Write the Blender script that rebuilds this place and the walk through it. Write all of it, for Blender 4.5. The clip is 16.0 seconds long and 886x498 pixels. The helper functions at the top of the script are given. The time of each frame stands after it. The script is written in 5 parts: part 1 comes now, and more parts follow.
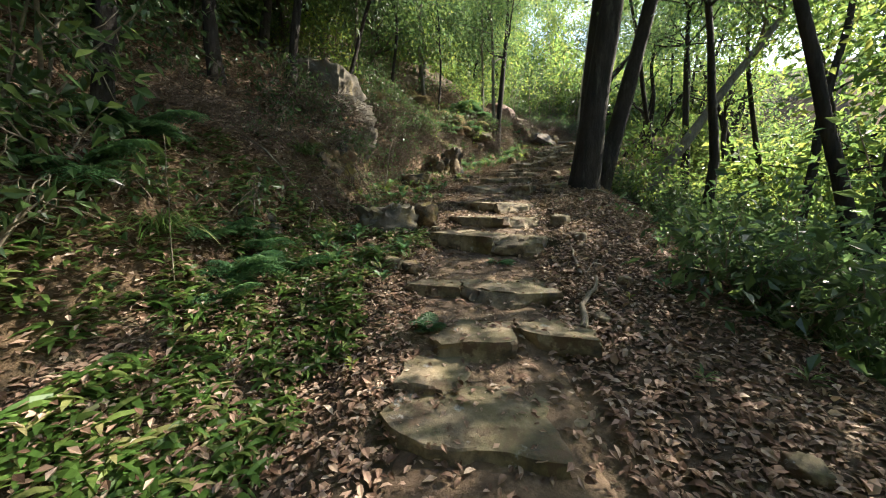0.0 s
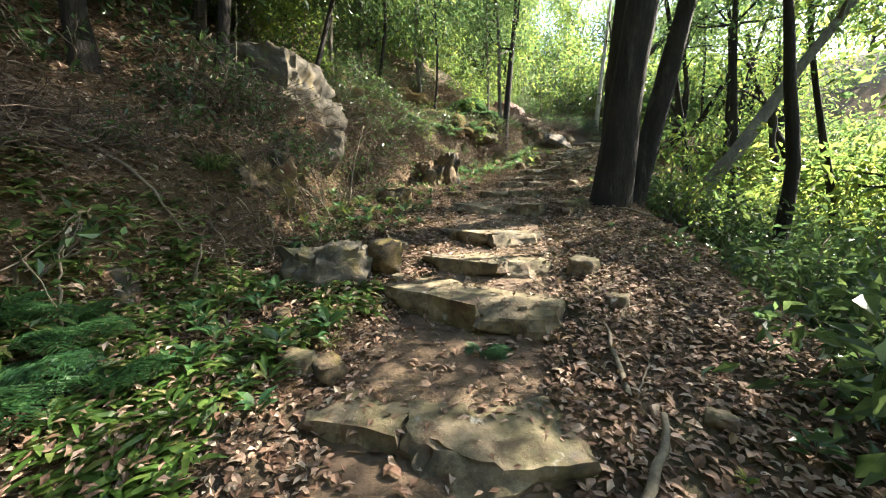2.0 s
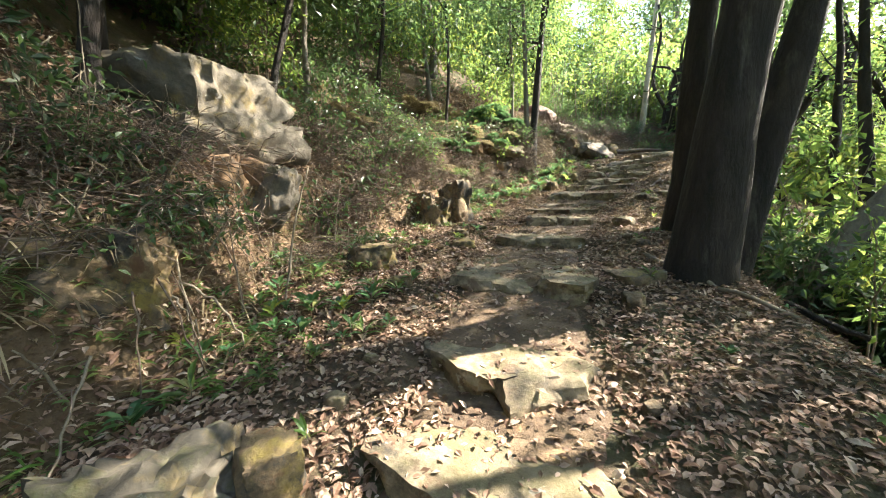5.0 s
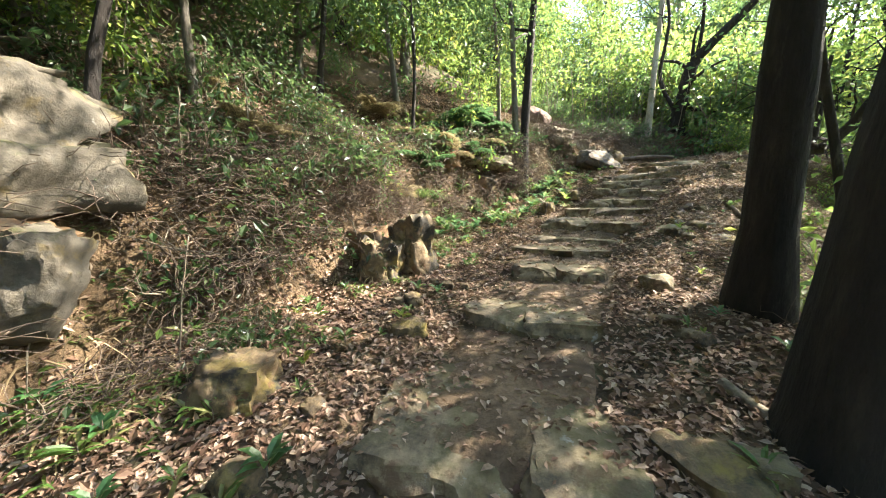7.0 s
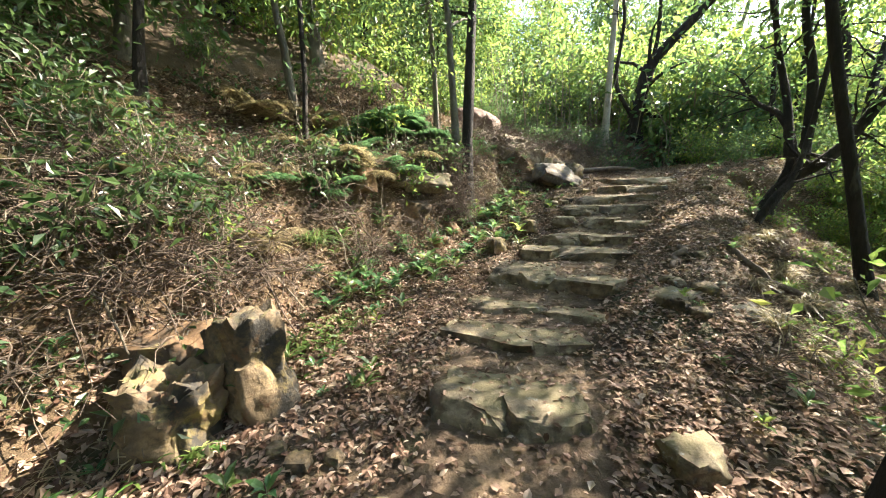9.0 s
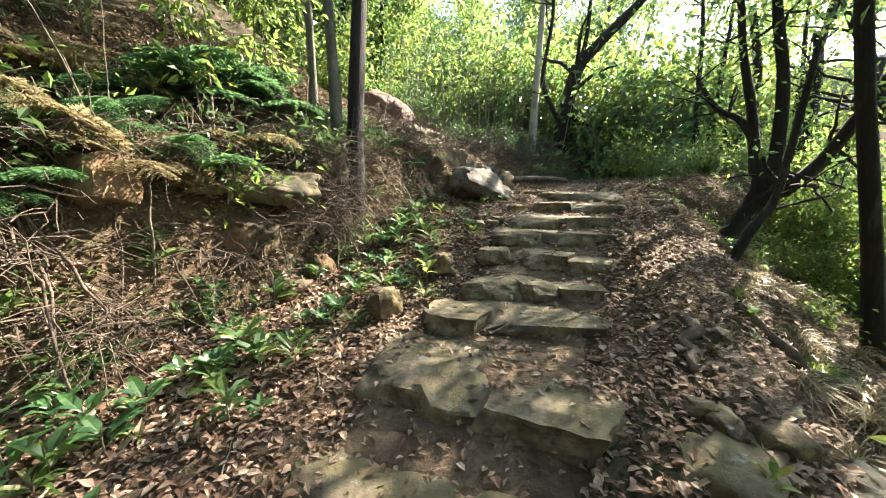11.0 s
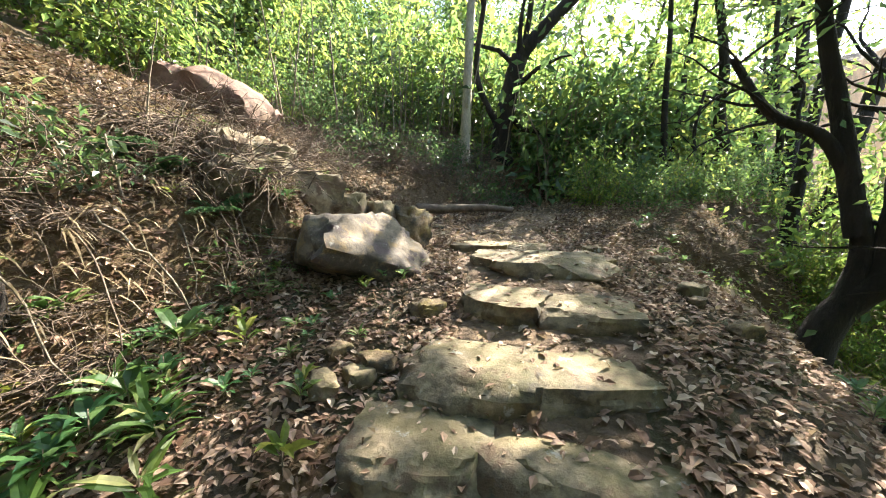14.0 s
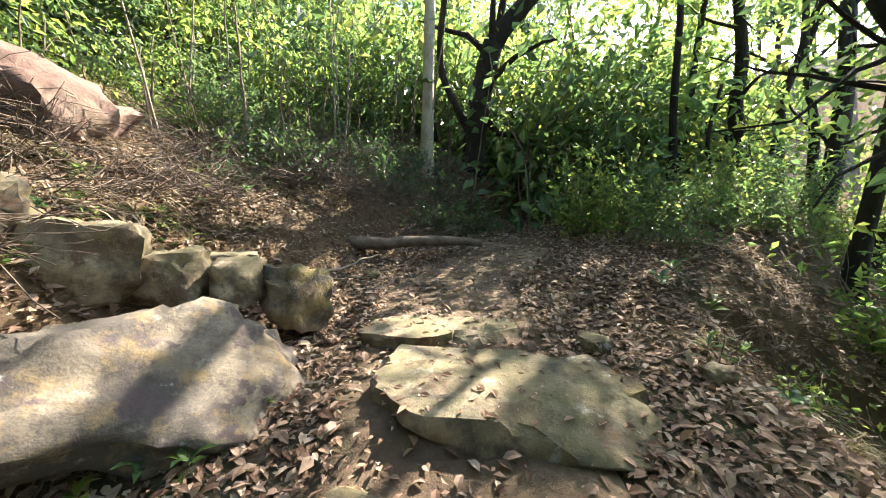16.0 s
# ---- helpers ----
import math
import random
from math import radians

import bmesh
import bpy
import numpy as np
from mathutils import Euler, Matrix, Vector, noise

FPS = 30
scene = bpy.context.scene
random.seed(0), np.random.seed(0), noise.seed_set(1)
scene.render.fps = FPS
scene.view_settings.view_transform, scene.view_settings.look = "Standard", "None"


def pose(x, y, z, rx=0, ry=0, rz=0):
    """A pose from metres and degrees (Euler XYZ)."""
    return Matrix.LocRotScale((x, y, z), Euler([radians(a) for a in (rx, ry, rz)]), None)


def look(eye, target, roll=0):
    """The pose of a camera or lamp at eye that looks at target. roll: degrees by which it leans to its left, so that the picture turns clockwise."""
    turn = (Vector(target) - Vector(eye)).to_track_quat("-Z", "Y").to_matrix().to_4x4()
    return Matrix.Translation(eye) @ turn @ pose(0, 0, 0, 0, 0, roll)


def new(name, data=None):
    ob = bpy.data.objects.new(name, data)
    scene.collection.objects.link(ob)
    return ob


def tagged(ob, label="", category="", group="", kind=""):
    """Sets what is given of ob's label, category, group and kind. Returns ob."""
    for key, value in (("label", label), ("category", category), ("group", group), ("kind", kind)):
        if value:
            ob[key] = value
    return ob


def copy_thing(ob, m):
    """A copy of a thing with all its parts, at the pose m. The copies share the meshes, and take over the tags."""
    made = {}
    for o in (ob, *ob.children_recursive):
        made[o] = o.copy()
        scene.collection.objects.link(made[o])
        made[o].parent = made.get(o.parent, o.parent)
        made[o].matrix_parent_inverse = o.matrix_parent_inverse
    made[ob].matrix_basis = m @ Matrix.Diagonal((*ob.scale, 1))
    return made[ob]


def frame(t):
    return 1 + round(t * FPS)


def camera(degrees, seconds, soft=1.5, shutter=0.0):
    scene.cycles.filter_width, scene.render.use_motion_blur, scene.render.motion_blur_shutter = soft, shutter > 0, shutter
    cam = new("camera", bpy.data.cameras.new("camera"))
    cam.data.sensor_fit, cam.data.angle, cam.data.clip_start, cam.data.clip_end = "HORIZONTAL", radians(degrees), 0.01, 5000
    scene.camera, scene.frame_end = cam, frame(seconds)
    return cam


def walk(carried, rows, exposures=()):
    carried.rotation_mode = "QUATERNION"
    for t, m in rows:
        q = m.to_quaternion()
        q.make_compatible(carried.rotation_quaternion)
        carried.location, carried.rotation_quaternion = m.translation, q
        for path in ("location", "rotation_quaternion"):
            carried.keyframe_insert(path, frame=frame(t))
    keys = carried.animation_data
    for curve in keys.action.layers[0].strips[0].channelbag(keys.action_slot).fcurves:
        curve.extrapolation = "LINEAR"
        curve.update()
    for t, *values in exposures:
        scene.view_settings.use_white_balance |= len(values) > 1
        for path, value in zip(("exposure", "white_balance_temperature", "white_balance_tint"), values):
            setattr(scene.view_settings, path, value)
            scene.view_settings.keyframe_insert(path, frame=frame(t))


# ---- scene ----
cam = camera(104.6, 16.0, soft=1.1)
ROWS = [
    (0.0, 0.094, 0.490, 1.380, -0.02, -9.31, -0.57),
    (0.5, 0.249, 0.897, 1.411, -0.43, -9.21, -0.52),
    (1.0, 0.320, 1.440, 1.564, -0.16, -9.28, -0.50),
    (1.5, 0.436, 1.793, 1.631, 0.77, -9.14, -0.37),
    (2.0, 0.546, 2.138, 1.671, 2.02, -9.03, -0.14),
    (2.5, 0.541, 2.533, 1.811, 2.94, -9.09, -0.06),
    (3.0, 0.514, 2.708, 1.971, 3.62, -9.12, 0.07),
    (5.5, 0.962, 4.601, 2.488, 7.03, -8.80, 1.05),
    (6.0, 1.030, 5.082, 2.666, 6.96, -8.90, 1.18),
    (6.5, 1.096, 5.663, 2.845, 6.59, -8.95, 1.30),
    (7.0, 1.212, 6.130, 2.861, 5.89, -8.83, 1.42),
    (7.5, 1.352, 6.669, 3.079, 4.83, -8.89, 1.76),
    (8.0, 1.389, 7.232, 3.091, 3.21, -8.87, 1.77),
    (8.5, 1.574, 7.721, 3.074, 1.30, -8.92, 1.70),
    (9.0, 1.722, 8.181, 3.354, -1.03, -8.90, 2.06),
    (11.5, 2.668, 10.900, 3.560, -16.12, -8.58, -0.39),
    (12.0, 2.931, 11.374, 3.692, -18.19, -8.56, -0.22),
    (12.5, 3.112, 11.813, 3.824, -19.82, -8.69, -0.10),
    (13.0, 3.341, 12.214, 3.860, -21.01, -8.58, 0.03),
    (13.5, 3.585, 12.575, 3.954, -22.08, -8.45, 0.30),
    (14.0, 3.882, 12.939, 4.114, -23.11, -8.52, 0.37),
    (14.5, 4.252, 13.249, 4.137, -23.99, -8.35, 0.35),
    (15.0, 4.534, 13.600, 4.192, -24.69, -8.21, 0.55),
    (15.5, 4.775, 13.898, 4.363, -24.93, -8.22, 0.76),
    (16.0, 5.078, 14.203, 4.453, -24.74, -8.18, 0.89),
]
EXPOSURES = [(0.0, 2.1), (1.5, 2.55), (3.0, 2.8), (6.0, 3.1), (9.0, 2.85), (11.5, 2.8), (14.0, 2.85), (16.0, 2.75)]
walk(cam, [(t, pose(x, y, z, 90 + pitch, roll, yaw)) for t, x, y, z, yaw, pitch, roll in ROWS], EXPOSURES)

# ---- light ----
scene.view_settings.use_white_balance = True
scene.view_settings.white_balance_temperature = 7000
SUN_AZ, SUN_EL = 65.0, 41.0            # degrees east of north (y), above the horizon
world = bpy.data.worlds.new("world")
scene.world = world
world.use_nodes = True
wn = world.node_tree.nodes
sky = wn.new("ShaderNodeTexSky")
sky.sky_type, sky.sun_disc = "NISHITA", False
sky.sun_elevation, sky.sun_rotation = radians(SUN_EL), radians(SUN_AZ)
wn["Background"].inputs[1].default_value = 0.145
world.node_tree.links.new(sky.outputs[0], wn["Background"].inputs[0])
sun = new("sun", bpy.data.lights.new("sun", "SUN"))
sun.data.energy, sun.data.angle, sun.data.color = 5.0, radians(0.6), (1.0, 0.95, 0.86)
sx, sy = math.sin(radians(SUN_AZ)), math.cos(radians(SUN_AZ))
sun.matrix_world = look((30 * sx, 30 * sy, 30 * math.tan(radians(SUN_EL))), (0, 0, 0))

# ---- materials ----


def material(name, rough=0.8):
    m = bpy.data.materials.new(name)
    m.use_nodes = True
    m.node_tree.nodes["Principled BSDF"].inputs["Roughness"].default_value = rough
    return m, m.node_tree.nodes, m.node_tree.links, m.node_tree.nodes["Principled BSDF"]


def ramp(nodes, stops):
    r = nodes.new("ShaderNodeValToRGB")
    while len(r.color_ramp.elements) < len(stops):
        r.color_ramp.elements.new(0.5)
    for e, (p, c) in zip(r.color_ramp.elements, stops):
        e.position, e.color = p, (*c, 1)
    return r


def noise_node(nodes, links, coord, scale, detail=6, rough=0.6):
    n = nodes.new("ShaderNodeTexNoise")
    n.inputs["Scale"].default_value, n.inputs["Detail"].default_value, n.inputs["Roughness"].default_value = scale, detail, rough
    links.new(coord, n.inputs["Vector"])
    return n


def mixed(nodes, links, fac, a, b, blend="MIX"):
    m = nodes.new("ShaderNodeMix")
    m.data_type, m.blend_type = "RGBA", blend
    for sock, v in ((m.inputs[0], fac), (m.inputs[6], a), (m.inputs[7], b)):
        if isinstance(v, (int, float)):
            sock.default_value = v
        elif isinstance(v, tuple):
            sock.default_value = (*v, 1)
        else:
            links.new(v, sock)
    return m.outputs[2]


def surface(name, stops, scale, rough=0.85, bump=0.5, bump_scale=30, patches=None, patch_scale=3, stretch=(1, 1, 1), distance=0.02, steep=None, moss=None):
    """A rough natural surface: two scales of colour, optional patches (colour, low, high), a colour of its bare steep faces, moss on its tops, and relief."""
    m, nodes, links, p = material(name, rough)
    tc = nodes.new("ShaderNodeTexCoord")
    mp = nodes.new("ShaderNodeMapping")
    mp.inputs["Scale"].default_value = stretch
    links.new(tc.outputs["Object"], mp.inputs["Vector"])
    v = mp.outputs[0]
    big = noise_node(nodes, links, v, scale, 8, 0.65)
    col = ramp(nodes, stops)
    links.new(big.outputs[0], col.inputs[0])
    fine = noise_node(nodes, links, v, bump_scale, 8, 0.7)
    fr = ramp(nodes, [(0.3, (0.45, 0.45, 0.45)), (0.7, (1.25, 1.25, 1.25))])
    links.new(fine.outputs[0], fr.inputs[0])
    out = mixed(nodes, links, 0.75, col.outputs[0], fr.outputs[0], "MULTIPLY")
    for k, (c, lo, hi) in enumerate(patches or ()):
        pn = noise_node(nodes, links, v, patch_scale * (1 + 0.6 * k), 7, 0.7)
        off = nodes.new("ShaderNodeVectorMath")
        off.inputs[1].default_value = (7.3 * k + 3, 1.7, 5.1)
        links.new(v, off.inputs[0])
        links.new(off.outputs[0], pn.inputs["Vector"])
        pr = ramp(nodes, [(lo, (0, 0, 0)), (hi, (1, 1, 1))])
        links.new(pn.outputs[0], pr.inputs[0])
        out = mixed(nodes, links, pr.outputs[0], out, c)
    if steep or moss:
        geo = nodes.new("ShaderNodeNewGeometry")
        axes = nodes.new("ShaderNodeSeparateXYZ")
        links.new(geo.outputs["Normal"], axes.inputs[0])
    if steep:
        sr = ramp(nodes, [(0.62, (1, 1, 1)), (0.82, (0, 0, 0))])
        links.new(axes.outputs[2], sr.inputs[0])
        bare = mixed(nodes, links, 0.8, steep, fr.outputs[0], "MULTIPLY")
        out = mixed(nodes, links, sr.outputs[0], out, bare)
    if moss:
        mn = noise_node(nodes, links, v, 4.5, 8, 0.75)
        both = nodes.new("ShaderNodeMath")
        both.operation = "MULTIPLY"
        up = ramp(nodes, [(0.05, (0.45, 0.45, 0.45)), (0.7, (1, 1, 1))])
        links.new(axes.outputs[2], up.inputs[0])
        links.new(mn.outputs[0], both.inputs[0])
        links.new(up.outputs[0], both.inputs[1])
        mr = ramp(nodes, [(0.47, (0, 0, 0)), (0.64, (0.8, 0.8, 0.8))])
        links.new(both.outputs[0], mr.inputs[0])
        green = mixed(nodes, links, 0.7, moss, fr.outputs[0], "MULTIPLY")
        out = mixed(nodes, links, mr.outputs[0], out, green)
    links.new(out, p.inputs["Base Color"])
    b = nodes.new("ShaderNodeBump")
    b.inputs["Strength"].default_value, b.inputs["Distance"].default_value = bump, distance
    links.new(fine.outputs[0], b.inputs["Height"])
    links.new(b.outputs[0], p.inputs["Normal"])
    return m


def leaf_material(name, stops, glow=0.5, rough=0.45, gloss=0.5):
    """Leaves: each one takes its own colour, lets light through and shines a little."""
    m, nodes, links, p = material(name, rough)
    geo = nodes.new("ShaderNodeNewGeometry")
    col = ramp(nodes, stops)
    links.new(geo.outputs["Random Per Island"], col.inputs[0])
    tc = nodes.new("ShaderNodeTexCoord")
    n = noise_node(nodes, links, tc.outputs["Object"], 40, 3)
    nr = ramp(nodes, [(0.3, (0.7, 0.7, 0.7)), (0.7, (1.15, 1.15, 1.15))])
    links.new(n.outputs[0], nr.inputs[0])
    c = mixed(nodes, links, 0.8, col.outputs[0], nr.outputs[0], "MULTIPLY")
    links.new(c, p.inputs["Base Color"])
    p.inputs["Specular IOR Level"].default_value = gloss
    if glow:
        t = nodes.new("ShaderNodeBsdfTranslucent")
        c2 = mixed(nodes, links, 1.0, c, (0.95, 1.0, 0.62), "MULTIPLY")
        g = nodes.new("ShaderNodeGamma")
        g.inputs[1].default_value = 0.6
        links.new(c2, g.inputs[0])
        links.new(g.outputs[0], t.inputs[0])
        mx = nodes.new("ShaderNodeMixShader")
        mx.inputs[0].default_value = glow
        links.new(p.outputs[0], mx.inputs[1])
        links.new(t.outputs[0], mx.inputs[2])
        links.new(mx.outputs[0], nodes["Material Output"].inputs[0])
    return m


SOIL = surface("soil", [(0.3, (0.045, 0.029, 0.019)), (0.5, (0.088, 0.06, 0.035)), (0.7, (0.145, 0.1, 0.057))], 1.6, 0.95, 0.9, 22,
               [((0.06, 0.058, 0.025), 0.52, 0.62), ((0.13, 0.075, 0.035), 0.55, 0.66)], 0.9, distance=0.05, steep=(0.12, 0.077, 0.04))
EARTH = surface("trodden_earth", [(0.3, (0.07, 0.045, 0.028)), (0.5, (0.15, 0.1, 0.06)), (0.7, (0.24, 0.165, 0.1))], 2.2, 0.95, 0.8, 30,
                [((0.09, 0.058, 0.036), 0.5, 0.6), ((0.26, 0.17, 0.09), 0.58, 0.68)], 1.6, distance=0.03)
STONE = surface("stone", [(0.25, (0.1, 0.08, 0.056)), (0.48, (0.235, 0.182, 0.115)), (0.7, (0.36, 0.292, 0.198))], 3, 0.9, 0.7, 15,
                [((0.14, 0.112, 0.058), 0.48, 0.6), ((0.055, 0.046, 0.034), 0.48, 0.62), ((0.1, 0.065, 0.04), 0.53, 0.6), ((0.3, 0.29, 0.26), 0.62, 0.68)], 2.2, moss=(0.1, 0.092, 0.042))
STONE_OCHRE = surface("ochre_stone", [(0.25, (0.06, 0.042, 0.026)), (0.5, (0.16, 0.11, 0.06)), (0.75, (0.3, 0.21, 0.11))], 3, 0.88, 0.7, 26,
                      [((0.2, 0.15, 0.04), 0.54, 0.64), ((0.03, 0.026, 0.02), 0.48, 0.6), ((0.12, 0.06, 0.03), 0.56, 0.64)], 2.0, moss=(0.09, 0.085, 0.028))
STONE_RED = surface("red_stone", [(0.3, (0.09, 0.05, 0.038)), (0.6, (0.19, 0.11, 0.083))], 2, 0.88, 0.6, 30,
                    [((0.2, 0.14, 0.1), 0.55, 0.7)], 2)
STONE_GREY = surface("grey_stone", [(0.25, (0.075, 0.061, 0.046)), (0.5, (0.185, 0.15, 0.112)), (0.72, (0.31, 0.255, 0.19))], 1.6, 0.9, 0.6, 18,
                     [((0.06, 0.05, 0.042), 0.44, 0.56), ((0.2, 0.14, 0.07), 0.52, 0.64), ((0.07, 0.05, 0.05), 0.54, 0.6), ((0.3, 0.29, 0.26), 0.62, 0.7)], 2.6)
STONE_MOSSY = surface("mossy_grey_stone", [(0.25, (0.045, 0.039, 0.03)), (0.5, (0.115, 0.098, 0.073)), (0.72, (0.2, 0.172, 0.132))], 2.4, 0.92, 0.8, 16,
                      [((0.05, 0.045, 0.036), 0.46, 0.66), ((0.14, 0.105, 0.045), 0.52, 0.66), ((0.3, 0.29, 0.26), 0.64, 0.7)], 2.4, moss=(0.07, 0.08, 0.02))
STONE_RUST = surface("rust_stone", [(0.25, (0.08, 0.045, 0.022)), (0.5, (0.19, 0.11, 0.055)), (0.75, (0.28, 0.18, 0.1))], 2.6, 0.9, 0.7, 18,
                     [((0.05, 0.035, 0.022), 0.5, 0.6), ((0.16, 0.12, 0.05), 0.56, 0.64)], 2.0)
BARK = surface("dark_bark", [(0.3, (0.009, 0.007, 0.006)), (0.55, (0.032, 0.023, 0.018)), (0.8, (0.075, 0.055, 0.043))], 5, 0.95, 1.0, 24,
               [((0.085, 0.074, 0.06), 0.58, 0.7)], 3, (1, 1, 0.25), 0.07)
BARK_PALE = surface("pale_bark", [(0.3, (0.07, 0.058, 0.045)), (0.6, (0.18, 0.155, 0.12)), (0.8, (0.28, 0.25, 0.2))], 6, 0.85, 0.8, 36,
                    [((0.1, 0.11, 0.06), 0.6, 0.7)], 4, (1, 1, 0.4))
BARK_CREAM = surface("cream_bark", [(0.3, (0.2, 0.17, 0.12)), (0.6, (0.42, 0.37, 0.28)), (0.8, (0.55, 0.5, 0.4))], 5, 0.8, 0.6, 36, [((0.16, 0.15, 0.08), 0.6, 0.7)], 4, (1, 1, 0.4))
TWIG = surface("dry_twig", [(0.3, (0.09, 0.07, 0.05)), (0.7, (0.3, 0.25, 0.18))], 8, 0.9, 0.5, 40)
BRUSH = surface("dead_brush", [(0.3, (0.055, 0.038, 0.028)), (0.7, (0.2, 0.145, 0.105))], 8, 0.92, 0.5, 40)
LITTER = leaf_material("dead_leaf", [(0.0, (0.075, 0.04, 0.026)), (0.3, (0.16, 0.095, 0.065)), (0.6, (0.27, 0.175, 0.128)), (0.88, (0.36, 0.255, 0.19)), (1.0, (0.46, 0.36, 0.28))], 0.15, 0.7, 0.2)
# on the lower left bank this dark leaf also carries the shade in its colour
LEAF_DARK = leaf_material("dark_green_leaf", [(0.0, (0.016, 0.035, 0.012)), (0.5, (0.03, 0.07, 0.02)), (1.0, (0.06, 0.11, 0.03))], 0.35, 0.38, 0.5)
LEAF_MID = leaf_material("green_leaf", [(0.0, (0.022, 0.055, 0.02)), (0.5, (0.045, 0.105, 0.032)), (1.0, (0.1, 0.16, 0.035))], 0.52)
# paler, yellower leaf for sunlit foliage: part of the sunlight is in the colour
LEAF_SUN = leaf_material("sunlit_yellow_green_leaf", [(0.0, (0.035, 0.085, 0.02)), (0.45, (0.08, 0.155, 0.025)), (0.8, (0.14, 0.2, 0.03)), (1.0, (0.24, 0.25, 0.04))], 0.62)
FERN = leaf_material("fern_green", [(0.0, (0.02, 0.07, 0.03)), (0.5, (0.04, 0.12, 0.045)), (1.0, (0.07, 0.16, 0.05))], 0.45, 0.4)
GRASS = leaf_material("grass_green", [(0.0, (0.04, 0.08, 0.015)), (0.5, (0.07, 0.15, 0.03)), (0.85, (0.12, 0.18, 0.04)), (1.0, (0.3, 0.26, 0.12))], 0.4, 0.45)
STRAW = leaf_material("dry_grass", [(0.0, (0.1, 0.075, 0.04)), (0.5, (0.22, 0.16, 0.09)), (1.0, (0.4, 0.31, 0.18))], 0.3, 0.6)

# ---- mesh helpers ----


def mesh_of(name, verts, faces, mat, smooth=False):
    me = bpy.data.meshes.new(name)
    me.from_pydata(np.asarray(verts, float).tolist(), [], faces.tolist() if isinstance(faces, np.ndarray) else faces)
    me.materials.append(mat)
    if smooth:
        me.polygons.foreach_set("use_smooth", np.ones(len(me.polygons), bool))
    return me


def part(name, me, parent, label="", kind=""):
    """A mesh as one part under a thing or under a part; its coordinates are the parent's."""
    ob = new(name, me)
    ob.parent = parent
    return tagged(ob, label, kind=kind)


def thing(name, at, label, category, group="", kind="", turn=0.0):
    ob = new(name)
    ob.matrix_world = pose(*at, 0, 0, turn)
    ob.empty_display_size = 0.1
    return tagged(ob, label, category, group, kind)


def tube(points, radii, sides=8, rng=None, wobble=0.0):
    """Vertices and faces of a tapered limb along a row of points, closed at its tip."""
    pts = np.asarray(points, float)
    n = len(pts)
    tan = np.gradient(pts, axis=0)
    tan /= np.linalg.norm(tan, axis=1, keepdims=True) + 1e-9
    ref = np.array([1.0, 0, 0]) if abs(tan[0][0]) < 0.8 else np.array([0, 1.0, 0])
    a = np.cross(tan, ref)
    a /= np.linalg.norm(a, axis=1, keepdims=True) + 1e-9
    b = np.cross(tan, a)
    ang = np.linspace(0, 2 * np.pi, sides, endpoint=False)
    r = np.asarray(radii, float)[:, None] * np.ones(sides)
    if rng is not None and wobble:
        lobes = 1 + wobble * (np.sin(ang * 2 + rng.uniform(0, 6)) + 0.7 * np.sin(ang * 3 + rng.uniform(0, 6)))
        r = r * lobes[None] * (1 + wobble * 0.5 * rng.standard_normal((n, 1)))
    v = pts[:, None] + r[..., None] * (np.cos(ang)[None, :, None] * a[:, None] + np.sin(ang)[None, :, None] * b[:, None])
    v = np.concatenate([v.reshape(-1, 3), pts[-1:]])
    f = []
    for i in range(n - 1):
        for k in range(sides):
            k2 = (k + 1) % sides
            f.append((i * sides + k, i * sides + k2, (i + 1) * sides + k2, (i + 1) * sides + k))
    f += [((n - 1) * sides + k, (n - 1) * sides + (k + 1) % sides, n * sides) for k in range(sides)]
    return v, f


def join(pieces):
    vs, fs, o = [], [], 0
    for v, f in pieces:
        vs.append(v)
        fs += [tuple(i + o for i in q) for q in f]
        o += len(v)
    return np.concatenate(vs), fs


def unit(a):
    return a / (np.linalg.norm(a, axis=-1, keepdims=True) + 1e-9)


def leaves(at, along, length, width, rng, fold=0.18, up=None):
    """Folded leaf blades: base points, directions, lengths and widths (arrays). Four corners each."""
    n = len(at)
    along = unit(along)
    side = unit(np.cross(along, rng.standard_normal((n, 3)) if up is None else up + 0.25 * rng.standard_normal((n, 3))))
    nor = np.cross(side, along)
    L, W = np.broadcast_to(length, n)[:, None], np.broadcast_to(width, n)[:, None]
    mid = at + along * L * 0.45
    v = np.stack([at, mid + side * W * 0.5 + nor * W * fold, at + along * L - nor * L * 0.12, mid - side * W * 0.5 + nor * W * fold], 1).reshape(-1, 3)
    return v, np.arange(4 * n).reshape(n, 4)


def oval_leaves(at, along, length, width, rng):
    """Pointed oval leaves, folded at the midrib: seven corners each."""
    n = len(at)
    along = unit(along)
    side = unit(np.cross(along, np.array([0, 0, 1.0]) + 0.25 * rng.standard_normal((n, 3))))
    nor = np.cross(side, along)
    L, W = np.broadcast_to(length, n)[:, None], np.broadcast_to(width, n)[:, None]
    rows = [at]
    for k, w in ((0.3, 0.42), (0.65, 0.38)):
        c = at + along * L * k + nor * L * 0.08 * math.sin(3.0 * k)
        rows += [c - side * W * w + nor * W * 0.12, c, c + side * W * w + nor * W * 0.12]
    rows.append(at + along * L - nor * L * 0.08)
    v = np.stack(rows, 1).reshape(-1, 3)
    b = 8 * np.arange(n)
    f = []
    for o in b:
        f += [(o, o + 1, o + 2), (o, o + 2, o + 3), (o + 1, o + 4, o + 5, o + 2), (o + 2, o + 5, o + 6, o + 3), (o + 4, o + 7, o + 5), (o + 5, o + 7, o + 6)]
    return v, f


